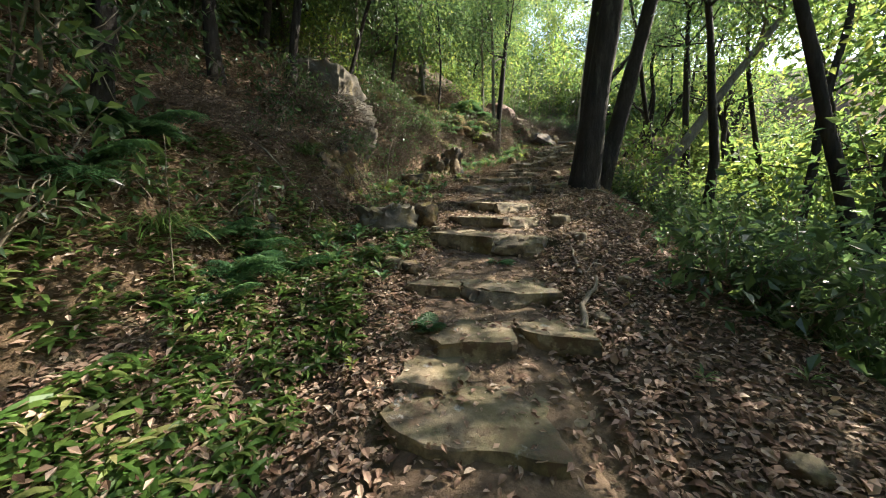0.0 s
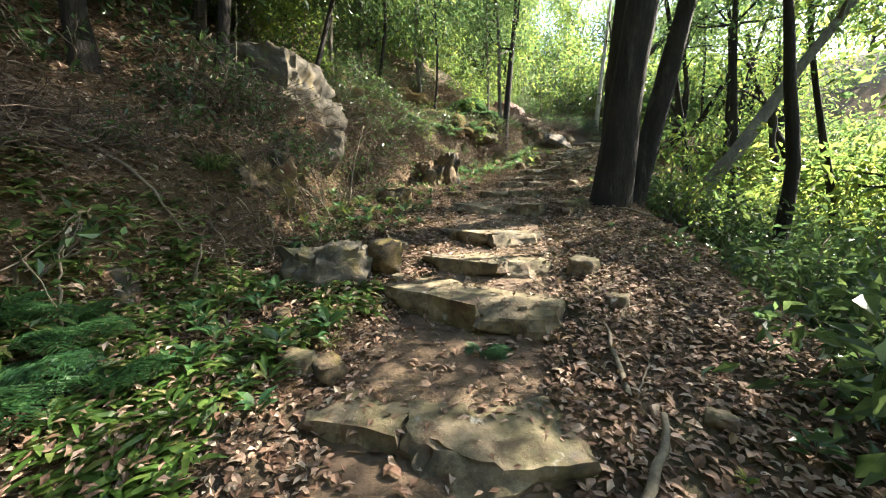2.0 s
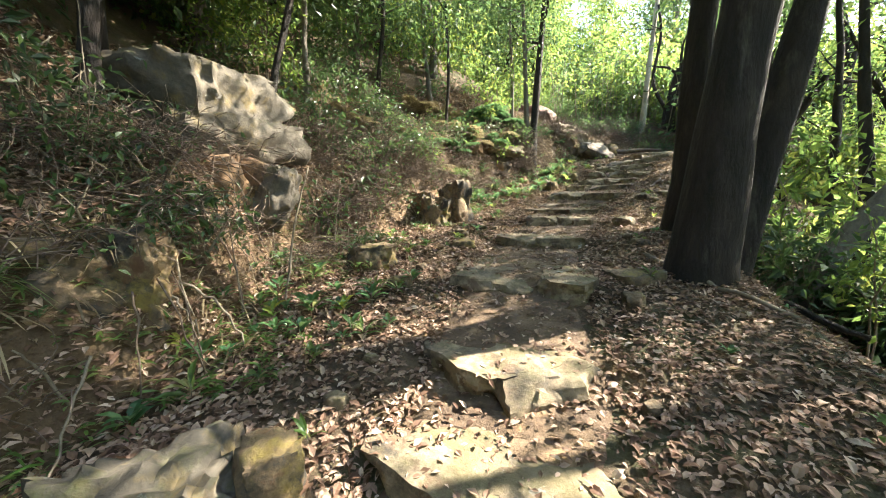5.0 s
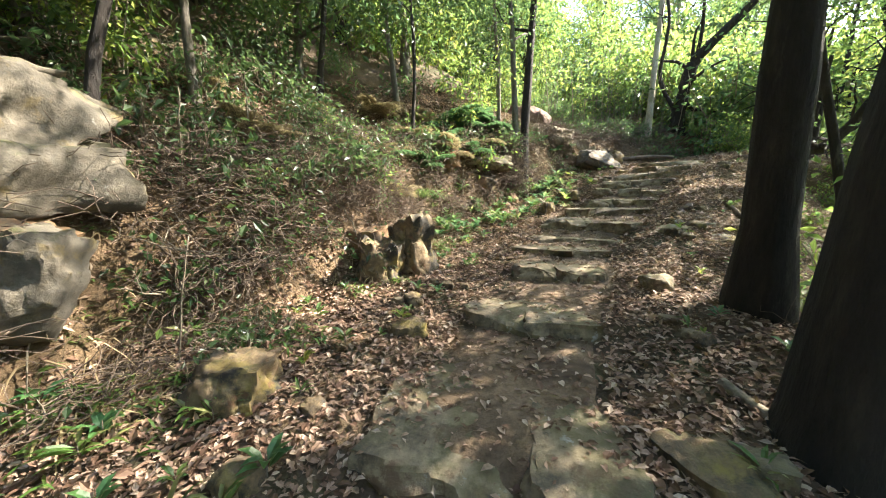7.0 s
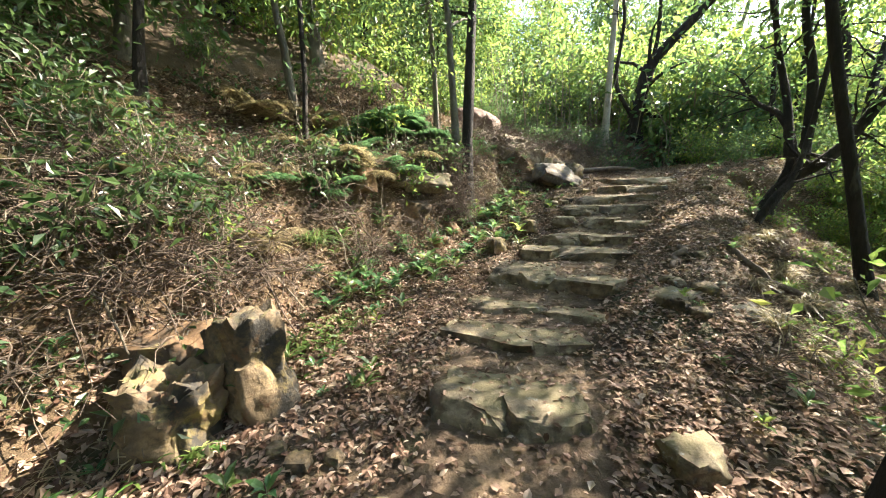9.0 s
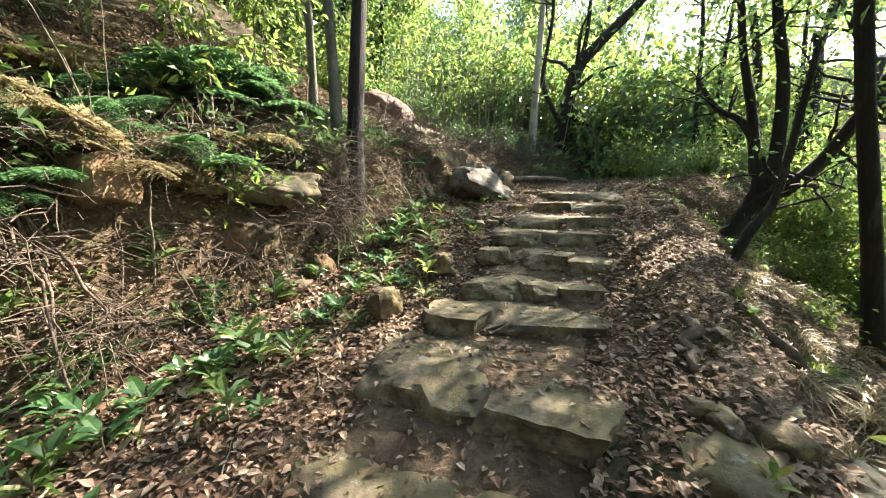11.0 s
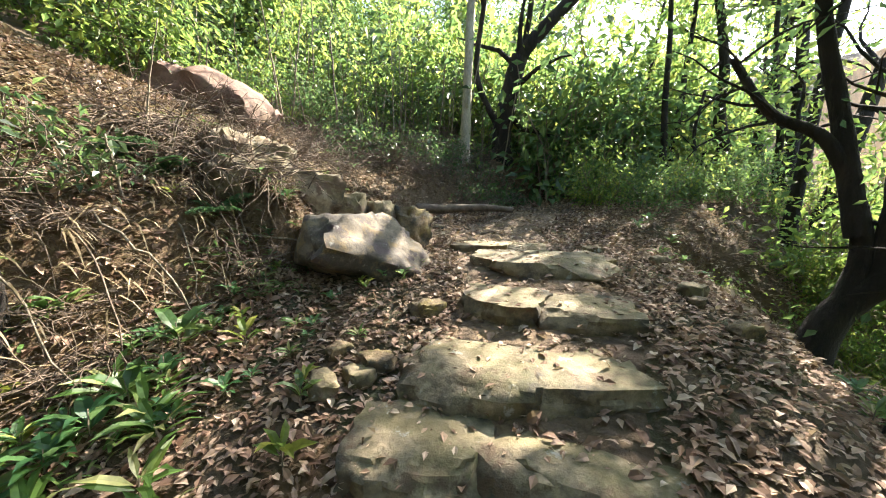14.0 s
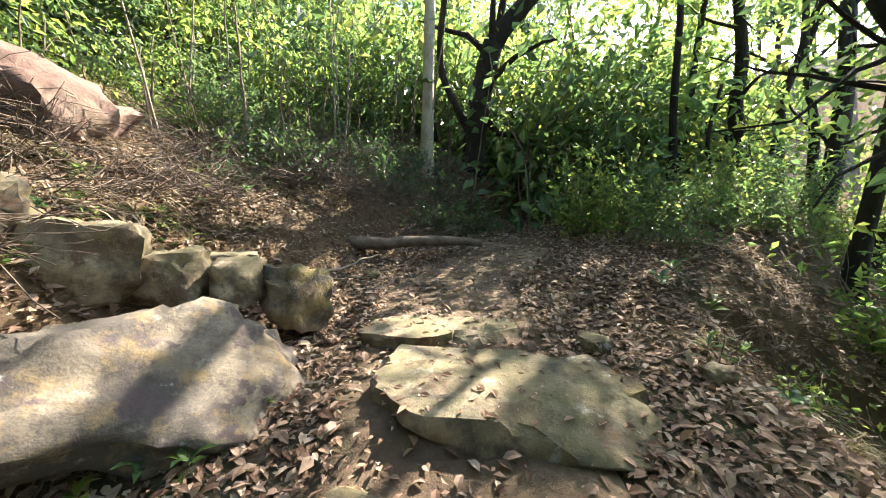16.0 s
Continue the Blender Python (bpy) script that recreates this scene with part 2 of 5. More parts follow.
def blades(at, along, length, width, rng, droop=0.5):
    """Narrow arching blades of three segments (grass, fern pinnae stalks)."""
    n = len(at)
    along = unit(along)
    side = unit(np.cross(along, np.array([0, 0, 1.0]) + 0.3 * rng.standard_normal((n, 3))))
    L, W = np.broadcast_to(length, n)[:, None], np.broadcast_to(width, n)[:, None]
    rows = []
    for k, w in ((0.0, 0.6), (0.4, 1.0), (0.75, 0.7), (1.0, 0.06)):
        c = at + along * L * k + np.array([0, 0, -1.0]) * L * droop * k * k
        rows += [c - side * W * w * 0.5, c + side * W * w * 0.5]
    v = np.stack(rows, 1).reshape(-1, 3)
    b = (8 * np.arange(n))[:, None, None] + np.array([[0, 1, 3, 2], [2, 3, 5, 4], [4, 5, 7, 6]])[None]
    return v, b.reshape(-1, 4)


# ---- the lie of the land ----
# the way's centre line: x, y and the tread's height at each step
LINE = np.array([
    (0.2, -4, -0.75), (0.3, 0, -0.15), (0.4, 1.4, 0.0), (0.45, 2.0, 0.12), (0.5, 2.85, 0.33), (0.5, 3.6, 0.5), (0.65, 4.85, 0.85),
    (0.9, 5.45, 1.02), (1.1, 6.35, 1.22), (1.2, 7.55, 1.52), (1.65, 9.2, 1.74), (2.15, 10.2, 1.95), (2.4, 11.1, 2.07), (2.65, 11.55, 2.15),
    (2.95, 12.1, 2.38), (3.5, 12.75, 2.5), (3.9, 13.1, 2.68), (4.2, 13.55, 2.88), (4.5, 13.88, 3.08), (4.87, 14.2, 3.22), (5.35, 14.7, 3.38),
    (5.75, 15.25, 3.48), (6.0, 16.15, 3.58), (6.6, 17.3, 3.7), (7.8, 18.0, 3.9), (10, 18.6, 4.1), (14, 19, 4.2)])
seg = np.linalg.norm(np.diff(LINE[:, :2], axis=0), axis=1)
S_NODE = np.concatenate([[0], np.cumsum(seg)])
S_FINE = np.linspace(0, S_NODE[-1], 500)
kern = np.hanning(17) / np.hanning(17).sum()
LX = np.convolve(np.pad(np.interp(S_FINE, S_NODE, LINE[:, 0]), 8, mode="edge"), kern, "valid")
LY = np.convolve(np.pad(np.interp(S_FINE, S_NODE, LINE[:, 1]), 8, mode="edge"), kern, "valid")
TX, TY = np.gradient(LX), np.gradient(LY)
# treads: nearly level from one step's edge to the next
tread_s, tread_z = [0.0], [LINE[0, 2]]
for k in range(1, len(LINE)):
    dz = LINE[k, 2] - LINE[k - 1, 2]
    share = 0.75 if (k < 3 or k > 22) else (0.52 if k < 9 else 0.64)
    tread_s += [S_NODE[k] + 0.06, S_NODE[k] + 0.22]
    tread_z += [LINE[k - 1, 2] + dz * share - 0.05, LINE[k, 2] - 0.035]
Z_TREAD = np.interp(S_FINE, tread_s, tread_z)
Z_SMOOTH = np.interp(S_FINE, S_NODE, LINE[:, 2]) - 0.07
# left bank along the way: where its foot lies, its height, and the slope above
BANK_S = (0, 7, 8.3, 9, 10.8, 12, 13.5, 15.5, 16.5, 17.5, 19, 20, 21.7, 23, 25, 34)
BANK_D = (2.7, 2.75, 2.45, 2.1, 2.5, 3.0, 2.2, 2.3, 2.4, 2.2, 2.2, 2.4, 1.75, 1.5, 1.6, 1.7)
BANK_H = (0.9, 1.1, 1.2, 1.1, 1.45, 1.4, 1.25, 1.2, 1.3, 1.15, 0.95, 0.85, 0.75, 0.8, 0.9, 1.0)
EDGE_R = (1.9, 1.9, 1.9, 1.9, 1.8, 1.75, 1.7, 1.6, 1.5, 1.1, 0.9, 0.9, 1.4, 1.7, 1.9, 2.1)


def sstep(x):
    x = np.clip(x, 0, 1)
    return x * x * (3 - 2 * x)


def rough_noise(x, y, f, seed):
    """Smooth, seeded unevenness as a sum of turned waves."""
    rng = np.random.default_rng(seed)
    z = np.zeros_like(x)
    for k in range(7):
        a, ph, ff = rng.uniform(0, 6.28), rng.uniform(0, 6.28), f * 1.45 ** (k % 4) * rng.uniform(0.8, 1.2)
        z += np.sin(ff * (x * np.cos(a) + y * np.sin(a)) + ph + 1.3 * np.sin(ff * 0.6 * (y * np.cos(a) - x * np.sin(a)) + 2 * ph)) / (1 + 0.5 * (k % 4))
    return z / 4


def along(x, y):
    """The place along the way and the distance to its right, of points."""
    x, y = np.asarray(x, float), np.asarray(y, float)
    sh = x.shape
    x, y = x.ravel(), y.ravel()
    idx = np.empty(len(x), int)
    for a in range(0, len(x), 20000):
        d = (x[a:a + 20000, None] - LX[None]) ** 2 + (y[a:a + 20000, None] - LY[None]) ** 2
        idx[a:a + 20000] = d.argmin(1)
    n = np.hypot(TX, TY)[idx]
    dx, dy = x - LX[idx], y - LY[idx]
    u = (dx * TY[idx] - dy * TX[idx]) / n
    u = np.where(np.abs(u) < 1e-6, 1e-6, u)
    u = np.sign(u) * np.hypot(dx, dy)
    return idx.reshape(sh), u.reshape(sh)


def way_height(x, y):
    """The way's height, blended over its near stretches so that the land has no breaks inside a bend."""
    sh = x.shape
    x, y = x.ravel(), y.ravel()
    z = np.empty(len(x))
    for a in range(0, len(x), 20000):
        d = (x[a:a + 20000, None] - LX[None, ::3]) ** 2 + (y[a:a + 20000, None] - LY[None, ::3]) ** 2
        w = 1 / (d + 0.05) ** 3
        z[a:a + 20000] = (w * Z_SMOOTH[None, ::3]).sum(1) / w.sum(1)
    return z.reshape(sh)


def land(x, y):
    """The ground's height at points x, y (arrays)."""
    x, y = np.asarray(x, float), np.asarray(y, float)
    idx, u = along(x, y)
    s = S_FINE[idx]
    near = 1 - sstep((np.abs(u) - 0.55) / 0.45)
    z = near * Z_TREAD[idx] + (1 - near) * way_height(x, y)
    w = np.maximum(-u, 0)
    d, h = np.interp(s, BANK_S, BANK_D), np.interp(s, BANK_S, BANK_H)
    wob = 0.25 * rough_noise(x, y, 1.1, 5)
    z = z + 0.1 * np.maximum(w - 0.8, 0) * (w < 40) + h * sstep((w - d + 0.2 + wob) / 0.75) + 0.36 * np.clip(w - d - 0.5, 0, 14) + 0.36 * np.clip(w - d - 0.9, 0, 8) * (1 - sstep((s - 20) / 3))
    z = z - 0.22 * sstep((-u - 0.75) / 0.5) * (1 - sstep((s - 6.9) / 0.8)) * (1 - sstep((w - 1.6) / 0.8))
    r = np.maximum(u - np.interp(s, BANK_S, EDGE_R), 0)
    z = z - 0.62 * np.minimum(r, 9) * sstep(r / 1.1)
    far = sstep((np.abs(u) - 0.9) / 1.5)
    z = z + 0.035 * rough_noise(x, y, 5, 2) * (0.35 + far) + 0.12 * far * rough_noise(x, y, 1.5, 3)
    return z


def lz(x, y):
    return float(land(np.array([x]), np.array([y]))[0])


def axis(lo, hi, step, reach):
    a = list(np.arange(lo, hi, step))
    g, out_hi, out_lo = step, a[-1], a[0]
    while out_hi < reach:
        g *= 1.35
        out_hi += g
        a.append(out_hi)
    g = step
    while out_lo > -reach:
        g *= 1.35
        out_lo -= g
        a.insert(0, out_lo)
    return np.array(a)


gx, gy = axis(-4.0, 9.5, 0.085, 400), axis(-0.5, 20.0, 0.085, 400)
GX, GY = np.meshgrid(gx, gy, indexing="ij")
GZ = land(GX, GY)
ny = len(gy)
ii, jj = np.meshgrid(np.arange(len(gx) - 1), np.arange(ny - 1), indexing="ij")
q = (ii * ny + jj).ravel()
ground = new("ground", mesh_of("ground", np.stack([GX, GY, GZ], -1).reshape(-1, 3), np.stack([q, q + ny, q + ny + 1, q + 1], 1), SOIL, True))
tagged(ground, "brown forest soil rising along a stepped path", "ground", kind="structure")

# the trodden way between the steps
ps, pu = np.linspace(4.6, 24.5, 420), np.linspace(-0.78, 0.78, 15)
PS, PU = np.meshgrid(ps, pu, indexing="ij")
pi_ = np.clip((PS / S_NODE[-1] * 499).astype(int), 0, 499)
pn = np.hypot(TX, TY)[pi_]
edge = 0.82 + 0.18 * rough_noise(PS * 1.0, np.sign(PU) * 3.0, 2.2, 14)
px = LX[pi_] + PU * edge * TY[pi_] / pn
py = LY[pi_] - PU * edge * TX[pi_] / pn
pz = land(px, py) + 0.022 - 0.07 * np.clip((np.abs(PU) - 0.55) / 0.23, 0, 1) ** 2 + 0.012 * rough_noise(px, py, 9, 6)
ii, jj = np.meshgrid(np.arange(419), np.arange(14), indexing="ij")
q = (ii * 15 + jj).ravel()
path = new("path", mesh_of("path", np.stack([px, py, pz], -1).reshape(-1, 3), np.stack([q, q + 1, q + 16, q + 15], 1), EARTH, True))
tagged(path, "trodden brown earth between the stone steps", "path", kind="structure")

# ---- stones ----


def rock_mesh(name, size, seed, mat, cuts=7, rough=0.12, flat=0.0, square=0.5):
    """A block of split rock: a cube pulled towards a ball, cut by slanting planes and dented; flat keeps its top level."""
    bm = bmesh.new()
    bmesh.ops.create_cube(bm, size=2.0)
    bmesh.ops.subdivide_edges(bm, edges=bm.edges[:], cuts=cuts, use_grid_fill=True)
    rng = np.random.default_rng(seed)
    off = Vector((seed * 3.7, seed * 1.3, seed * 2.1))
    planes = []
    for k in range(7):
        n = Vector(rng.standard_normal(3) * np.array([1, 1, 0.55 if flat else 0.9])).normalized()
        planes.append((n, rng.uniform(0.86, 1.12)))
    aspect = Vector(size) / max(size)
    for v in bm.verts:
        c = v.co.copy()
        co = c.lerp(c.normalized() * 1.15, 1 - square)
        for n, d in planes:
            over = co.dot(n) - d
            if over > 0:
                co -= n * over * 0.85
        p = Vector((c.x * aspect.x, c.y * aspect.y, c.z * aspect.z)) * 2.2
        n1, n2, n3 = noise.noise(p * 0.8 + off), noise.noise(p * 2.2 + off), noise.noise(p * 5.0 + off)
        k = rough * (1.3 * n1 + 0.7 * n2 + 0.35 * n3 - 0.6 * abs(noise.noise(p * 1.3 + off * 1.7)))
        co = Vector((co.x * (1 + k), co.y * (1 + k), co.z * (1 + k * (1 - flat))))
        if flat:
            co.z += 0.35 * rough * n2 + 0.25 * rough * n3
        v.co = Vector((co.x * size[0] / 2, co.y * size[1] / 2, co.z * size[2] / 2))
    me = bpy.data.meshes.new(name)
    bm.to_mesh(me)
    bm.free()
    me.materials.append(mat)
    me.polygons.foreach_set("use_smooth", np.ones(len(me.polygons), bool))
    me.set_sharp_from_angle(angle=radians(28 if flat > 0.3 else 62))
    return me


stairs = thing("stone_staircase", (0, 0, 0), "weathered rough-hewn sandstone steps set in trodden earth", "stairs")
seed_count = [0]


def slab(x0, y0, x1, y1, z, depth, height=0.24, mat=None, tilt=0.0):
    """One stone of a step, by its front edge seen from below: left end, right end, top height, depth."""
    seed_count[0] += 1
    k = seed_count[0]
    length = math.hypot(x1 - x0, y1 - y0)
    yaw = math.atan2(y1 - y0, x1 - x0)
    me = rock_mesh("step_stone", (length * 1.2, depth * 1.2, height), k, mat or STONE, 10, 0.125, 0.5, 0.88)
    ob = part("step_stone", me, stairs)
    mx, my = (x0 + x1) / 2 - math.sin(yaw) * depth / 2, (y0 + y1) / 2 + math.cos(yaw) * depth / 2
    ob.matrix_local = Matrix.LocRotScale((mx, my, z - height * 0.5 + 0.012), Euler((radians(1.5 * math.sin(k)), radians(tilt), yaw)), None)
    return ob


slab(-0.16, 2.12, 0.64, 2.02, 0.13, 0.55, 0.3)
slab(0.74, 2.15, 1.1, 2.1, 0.1, 0.5, 0.26)
slab(-0.16, 2.5, 0.25, 2.45, 0.2, 0.42, 0.26)
slab(-0.05, 2.85, 0.58, 2.78, 0.33, 0.42, 0.3)
slab(0.7, 2.97, 1.2, 2.85, 0.33, 0.36, 0.26)
slab(-0.27, 3.82, 0.22, 3.7, 0.48, 0.38, 0.28)
slab(0.38, 3.46, 1.15, 3.55, 0.49, 0.6, 0.26)
slab(-0.07, 5.2, 0.68, 4.72, 0.85, 0.6, 0.36)
slab(0.74, 4.66, 1.35, 4.62, 0.84, 0.5, 0.32)
slab(0.26, 5.72, 0.92, 5.34, 1.02, 0.5, 0.26)
slab(0.97, 5.32, 1.46, 5.42, 1.02, 0.42, 0.26)
slab(0.48, 6.62, 1.0, 6.1, 1.21, 0.85, 0.28)
slab(1.05, 6.08, 1.72, 6.38, 1.21, 0.7, 0.28)
slab(0.55, 7.76, 1.3, 7.58, 1.53, 0.92, 0.26)
slab(1.35, 7.55, 1.84, 7.36, 1.53, 0.85, 0.26)
slab(1.03, 9.5, 1.62, 9.08, 1.74, 0.6, 0.24)
slab(1.66, 9.05, 2.24, 9.02, 1.74, 0.55, 0.24)
slab(1.64, 10.36, 2.15, 10.12, 1.96, 0.45, 0.22)
slab(2.15, 10.12, 2.62, 10.08, 1.96, 0.45, 0.22)
slab(1.78, 11.36, 2.42, 10.94, 2.06, 0.4, 0.2)
slab(2.46, 10.92, 2.94, 10.93, 2.06, 0.36, 0.2)
slab(2.02, 11.8, 2.72, 11.55, 2.14, 0.4, 0.2)
slab(2.78, 11.5, 3.17, 11.22, 2.14, 0.36, 0.2)
slab(2.36, 12.5, 3.02, 12.02, 2.4, 0.6, 0.28)
slab(3.06, 11.98, 3.55, 11.6, 2.36, 0.5, 0.26)
slab(2.9, 13.02, 3.3, 12.8, 2.54, 0.4, 0.26)
slab(3.32, 12.78, 4.14, 12.46, 2.54, 0.55, 0.28)
slab(3.36, 13.36, 3.78, 13.14, 2.7, 0.42, 0.22)
slab(3.8, 13.12, 4.1, 13.0, 2.7, 0.4, 0.22)
slab(4.12, 12.98, 4.48, 12.82, 2.68, 0.38, 0.22)
slab(3.68, 13.88, 3.96, 13.74, 2.92, 0.3, 0.28)
slab(4.04, 13.64, 4.42, 13.36, 2.9, 0.36, 0.24)
slab(4.42, 13.34, 4.75, 13.1, 2.86, 0.3, 0.22)
slab(3.98, 14.24, 4.42, 13.92, 3.08, 0.42, 0.24)
slab(4.44, 13.9, 5.05, 13.52, 3.08, 0.4, 0.24)
slab(4.28, 14.56, 4.88, 14.14, 3.23, 0.55, 0.26)
slab(4.9, 14.12, 5.38, 13.93, 3.23, 0.55, 0.26)
slab(4.92, 15.2, 5.22, 14.66, 3.4, 0.5, 0.28)
slab(5.25, 14.62, 5.8, 14.32, 3.38, 0.5, 0.28)
slab(5.36, 15.66, 6.28, 14.94, 3.55, 0.58, 0.26)
slab(5.5, 16.42, 5.9, 16.08, 3.58, 0.36, 0.2)
slab(5.94, 16.06, 6.46, 16.0, 3.57, 0.36, 0.2)


def boulder(x, y, z, size, turn, seed, label, mat=None, tip=(0, 0), rough=0.16, square=0.55):
    """A loose or bedded rock, its middle at that height."""
    ob = new("rock", rock_mesh("rock", size, seed, mat or STONE, 14 if max(size) > 0.6 else 7, rough, 0.1, square))
    ob.matrix_world = pose(x, y, z, tip[0], tip[1], turn)
    return tagged(ob, label, "rock")


# the bank's rocks
boulder(4.52, 16.12, 3.6, (1.3, 0.72, 0.5), 17, 31, "large smooth pale grey sloping boulder bedded in the bank", STONE_GREY, (42, 20), 0.15, 0.88)
boulder(5.12, 16.76, 3.78, (0.42, 0.32, 0.42), 30, 32, "yellow lichen-covered stone at the end of a rubble wall", STONE_OCHRE, (0, 12), 0.2, 0.7)
boulder(4.76, 16.82, 3.93, (0.32, 0.3, 0.3), 15, 33, "grey squared stone in a low rubble wall", None, (0, 0), 0.16, 0.8)
boulder(4.42, 16.8, 4.0, (0.36, 0.32, 0.32), -20, 34, "grey squared stone in a low rubble wall", None, (0, 0), 0.16, 0.8)
boulder(4.02, 16.75, 4.14, (0.55, 0.42, 0.46), 10, 35, "mossy tilted block in a low rubble wall", None, (0, 10), 0.18, 0.75)
boulder(3.45, 16.6, 4.38, (0.85, 0.55, 0.6), 25, 36, "mossy broken rock in the bank", None, (10, 8), 0.2)
boulder(4.6, 17.35, 3.98, (0.55, 0.3, 0.18), 10, 46, "pale flat stone lying on the bank", None, (0, 4), 0.15, 0.75)
boulder(3.1, 16.85, 4.5, (0.95, 0.42, 0.26), -25, 47, "long pale stone edging the bank", None, (10, 14), 0.15, 0.7)
boulder(2.7, 18.95, 4.9, (1.5, 1.0, 1.8), -18, 37, "big reddish-brown slanting rock on the bank", STONE_RED, (4, 26), 0.12, 0.6)
boulder(-2.45, 8.05, 3.58, (1.55, 1.7, 0.55), -6, 38, "overhanging mossy grey rock slab jutting from the bank", STONE_MOSSY, (4, 8), 0.14, 0.85)
boulder(-2.38, 8.05, 3.12, (1.45, 1.65, 0.5), -14, 58, "grey layered rock slab under a mossy one", STONE_MOSSY, (3, 10), 0.13, 0.88)
boulder(-2.35, 7.75, 2.35, (1.2, 1.1, 1.2), 12, 59, "rust-brown rock face under the overhang", STONE_RUST, (6, 6), 0.14, 0.7)
boulder(-1.85, 7.95, 2.66, (0.75, 0.55, 0.34), 25, 39, "rust-stained rock under the overhang", STONE_RUST, (0, 24), 0.14, 0.75)
boulder(-1.55, 7.92, 2.36, (0.42, 0.4, 0.72), 40, 40, "grey standing rock leaning at the bank's foot", STONE_MOSSY, (8, 28), 0.14, 0.7)
boulder(-1.75, 6.2, 1.85, (0.7, 0.7, 0.7), 30, 48, "ochre rock face half buried in the bank", STONE_OCHRE, (10, 0), 0.22)
boulder(-0.02, 10.22, 2.0, (0.5, 0.5, 0.62), 10, 41, "rounded ochre rock at the bank's foot", STONE_OCHRE, (0, 10), 0.24, 0.82)
boulder(0.36, 10.5, 2.14, (0.46, 0.45, 0.86), 35, 64, "ochre rock with yellow lichen at the bank's foot", STONE_OCHRE, (0, -8), 0.22, 0.82)
boulder(-0.3, 10.55, 2.2, (0.6, 0.5, 0.5), -10, 65, "brown rock half buried in the bank", STONE_RUST, (6, 0), 0.2, 0.8)
boulder(-0.52, 8.2, 1.58, (0.62, 0.5, 0.4), 0, 42, "rounded mossy stone among dead leaves", STONE_OCHRE)
boulder(0.57, 9.08, 1.56, (0.34, 0.28, 0.34), 10, 43, "squat mossy block beside the step", STONE_OCHRE)
boulder(1.22, 14.5, 3.66, (1.4, 0.9, 0.32), -15, 44, "flat grey slab sticking out of the bank", STONE, (8, 10), 0.14, 0.75)
boulder(-0.66, 5.35, 0.9, (0.8, 0.55, 0.58), 25, 45, "dark mossy stone beside the steps", STONE_MOSSY, (0, 0), 0.2)
boulder(-0.15, 5.5, 1.05, (0.3, 0.3, 0.36), 40, 49, "ochre stone beside the steps", STONE_OCHRE)
boulder(2.35, 7.75, 1.4, (0.4, 0.5, 0.34), 20, 50, "mossy stone on the path's edge", STONE_OCHRE)
boulder(1.75, 5.35, 0.98, (0.28, 0.24, 0.22), 20, 51, "small angular stone beside the step", STONE)
boulder(3.05, 9.8, 1.9, (0.34, 0.26, 0.18), 15, 52, "mossy flat stone on the path's edge", STONE)
boulder(2.6, 13.35, 2.56, (0.26, 0.22, 0.24), 30, 53, "mossy block beside the steps", STONE_OCHRE, (0, 0), 0.15, 0.75)
boulder(3.25, 13.85, 2.8, (0.22, 0.2, 0.2), 0, 54, "small mossy block beside the steps", STONE_OCHRE, (0, 0), 0.15, 0.75)
boulder(4.72, 15.2, 3.26, (0.26, 0.2, 0.22), 0, 55, "small lichen-spotted stone beside the step", STONE_OCHRE)
boulder(-2.12, 4.55, 0.98, (0.5, 0.42, 0.36), 20, 61, "grey stone half buried in the bank", STONE_MOSSY)
boulder(4.5, 11.1, 2.05, (0.75, 0.4, 0.34), 20, 62, "dark mossy stone on the path's edge", STONE_MOSSY)
boulder(4.55, 11.75, 2.2, (0.5, 0.36, 0.34), -30, 63, "squared mossy stone on the path's edge", STONE_MOSSY, (0, 0), 0.14, 0.8)
boulder(4.05, 11.45, 2.2, (0.55, 0.4, 0.3), 35, 56, "dark mossy stone on the path's edge", STONE)
boulder(2.1, 15.25, 3.35, (0.5, 0.3, 0.5), 15, 57, "ochre rock at the foot of slender trees", STONE_OCHRE, (0, 25), 0.2)
for k, (x, y, w) in enumerate(((1.35, 14.05, 0.4), (1.75, 13.95, 0.3), (0.95, 13.95, 0.34), (1.95, 14.35, 0.3), (0.55, 13.4, 0.4))):
    boulder(x, y, lz(x, y) + 0.02, (w * 1.3, w, w * 0.8), 40 * k, 70 + k, "rust-brown rock showing in the earth bank", STONE_RUST, (10, 8), 0.18, 0.8)
stone_rng = np.random.default_rng(5)
for k in range(46):
    s = stone_rng.uniform(4.5, 23)
    i = int(s / S_NODE[-1] * 499)
    u = stone_rng.choice([-1, 1]) * stone_rng.uniform(0.75, 1.5)
    n = math.hypot(TX[i], TY[i])
    x, y = LX[i] + u * TY[i] / n, LY[i] - u * TX[i] / n
    d = stone_rng.uniform(0.09, 0.2)
    boulder(x, y, lz(x, y) + 0.02, (d * 1.3, d, d * 0.8), stone_rng.uniform(0, 360), 60 + k % 9, "small loose stone among dead leaves", STONE if k % 2 else STONE_OCHRE)

# ---- trees ----


def limb(start, direction, length, r0, rng, n=9, bend=0.25, rise=0.1):
    """Points and radii of a wandering, thinning limb."""
    pts, d = [np.array(start, float)], unit(np.array(direction, float))
    for k in range(n - 1):
        d = unit(d + bend * rng.standard_normal(3) * (0.6 if k < 2 else 1) / n ** 0.5 + np.array([0, 0, rise / n]))
        pts.append(pts[-1] + d * length / (n - 1))
    return np.array(pts), r0 * (1 - 0.8 * np.linspace(0, 1, n) ** 1.1)


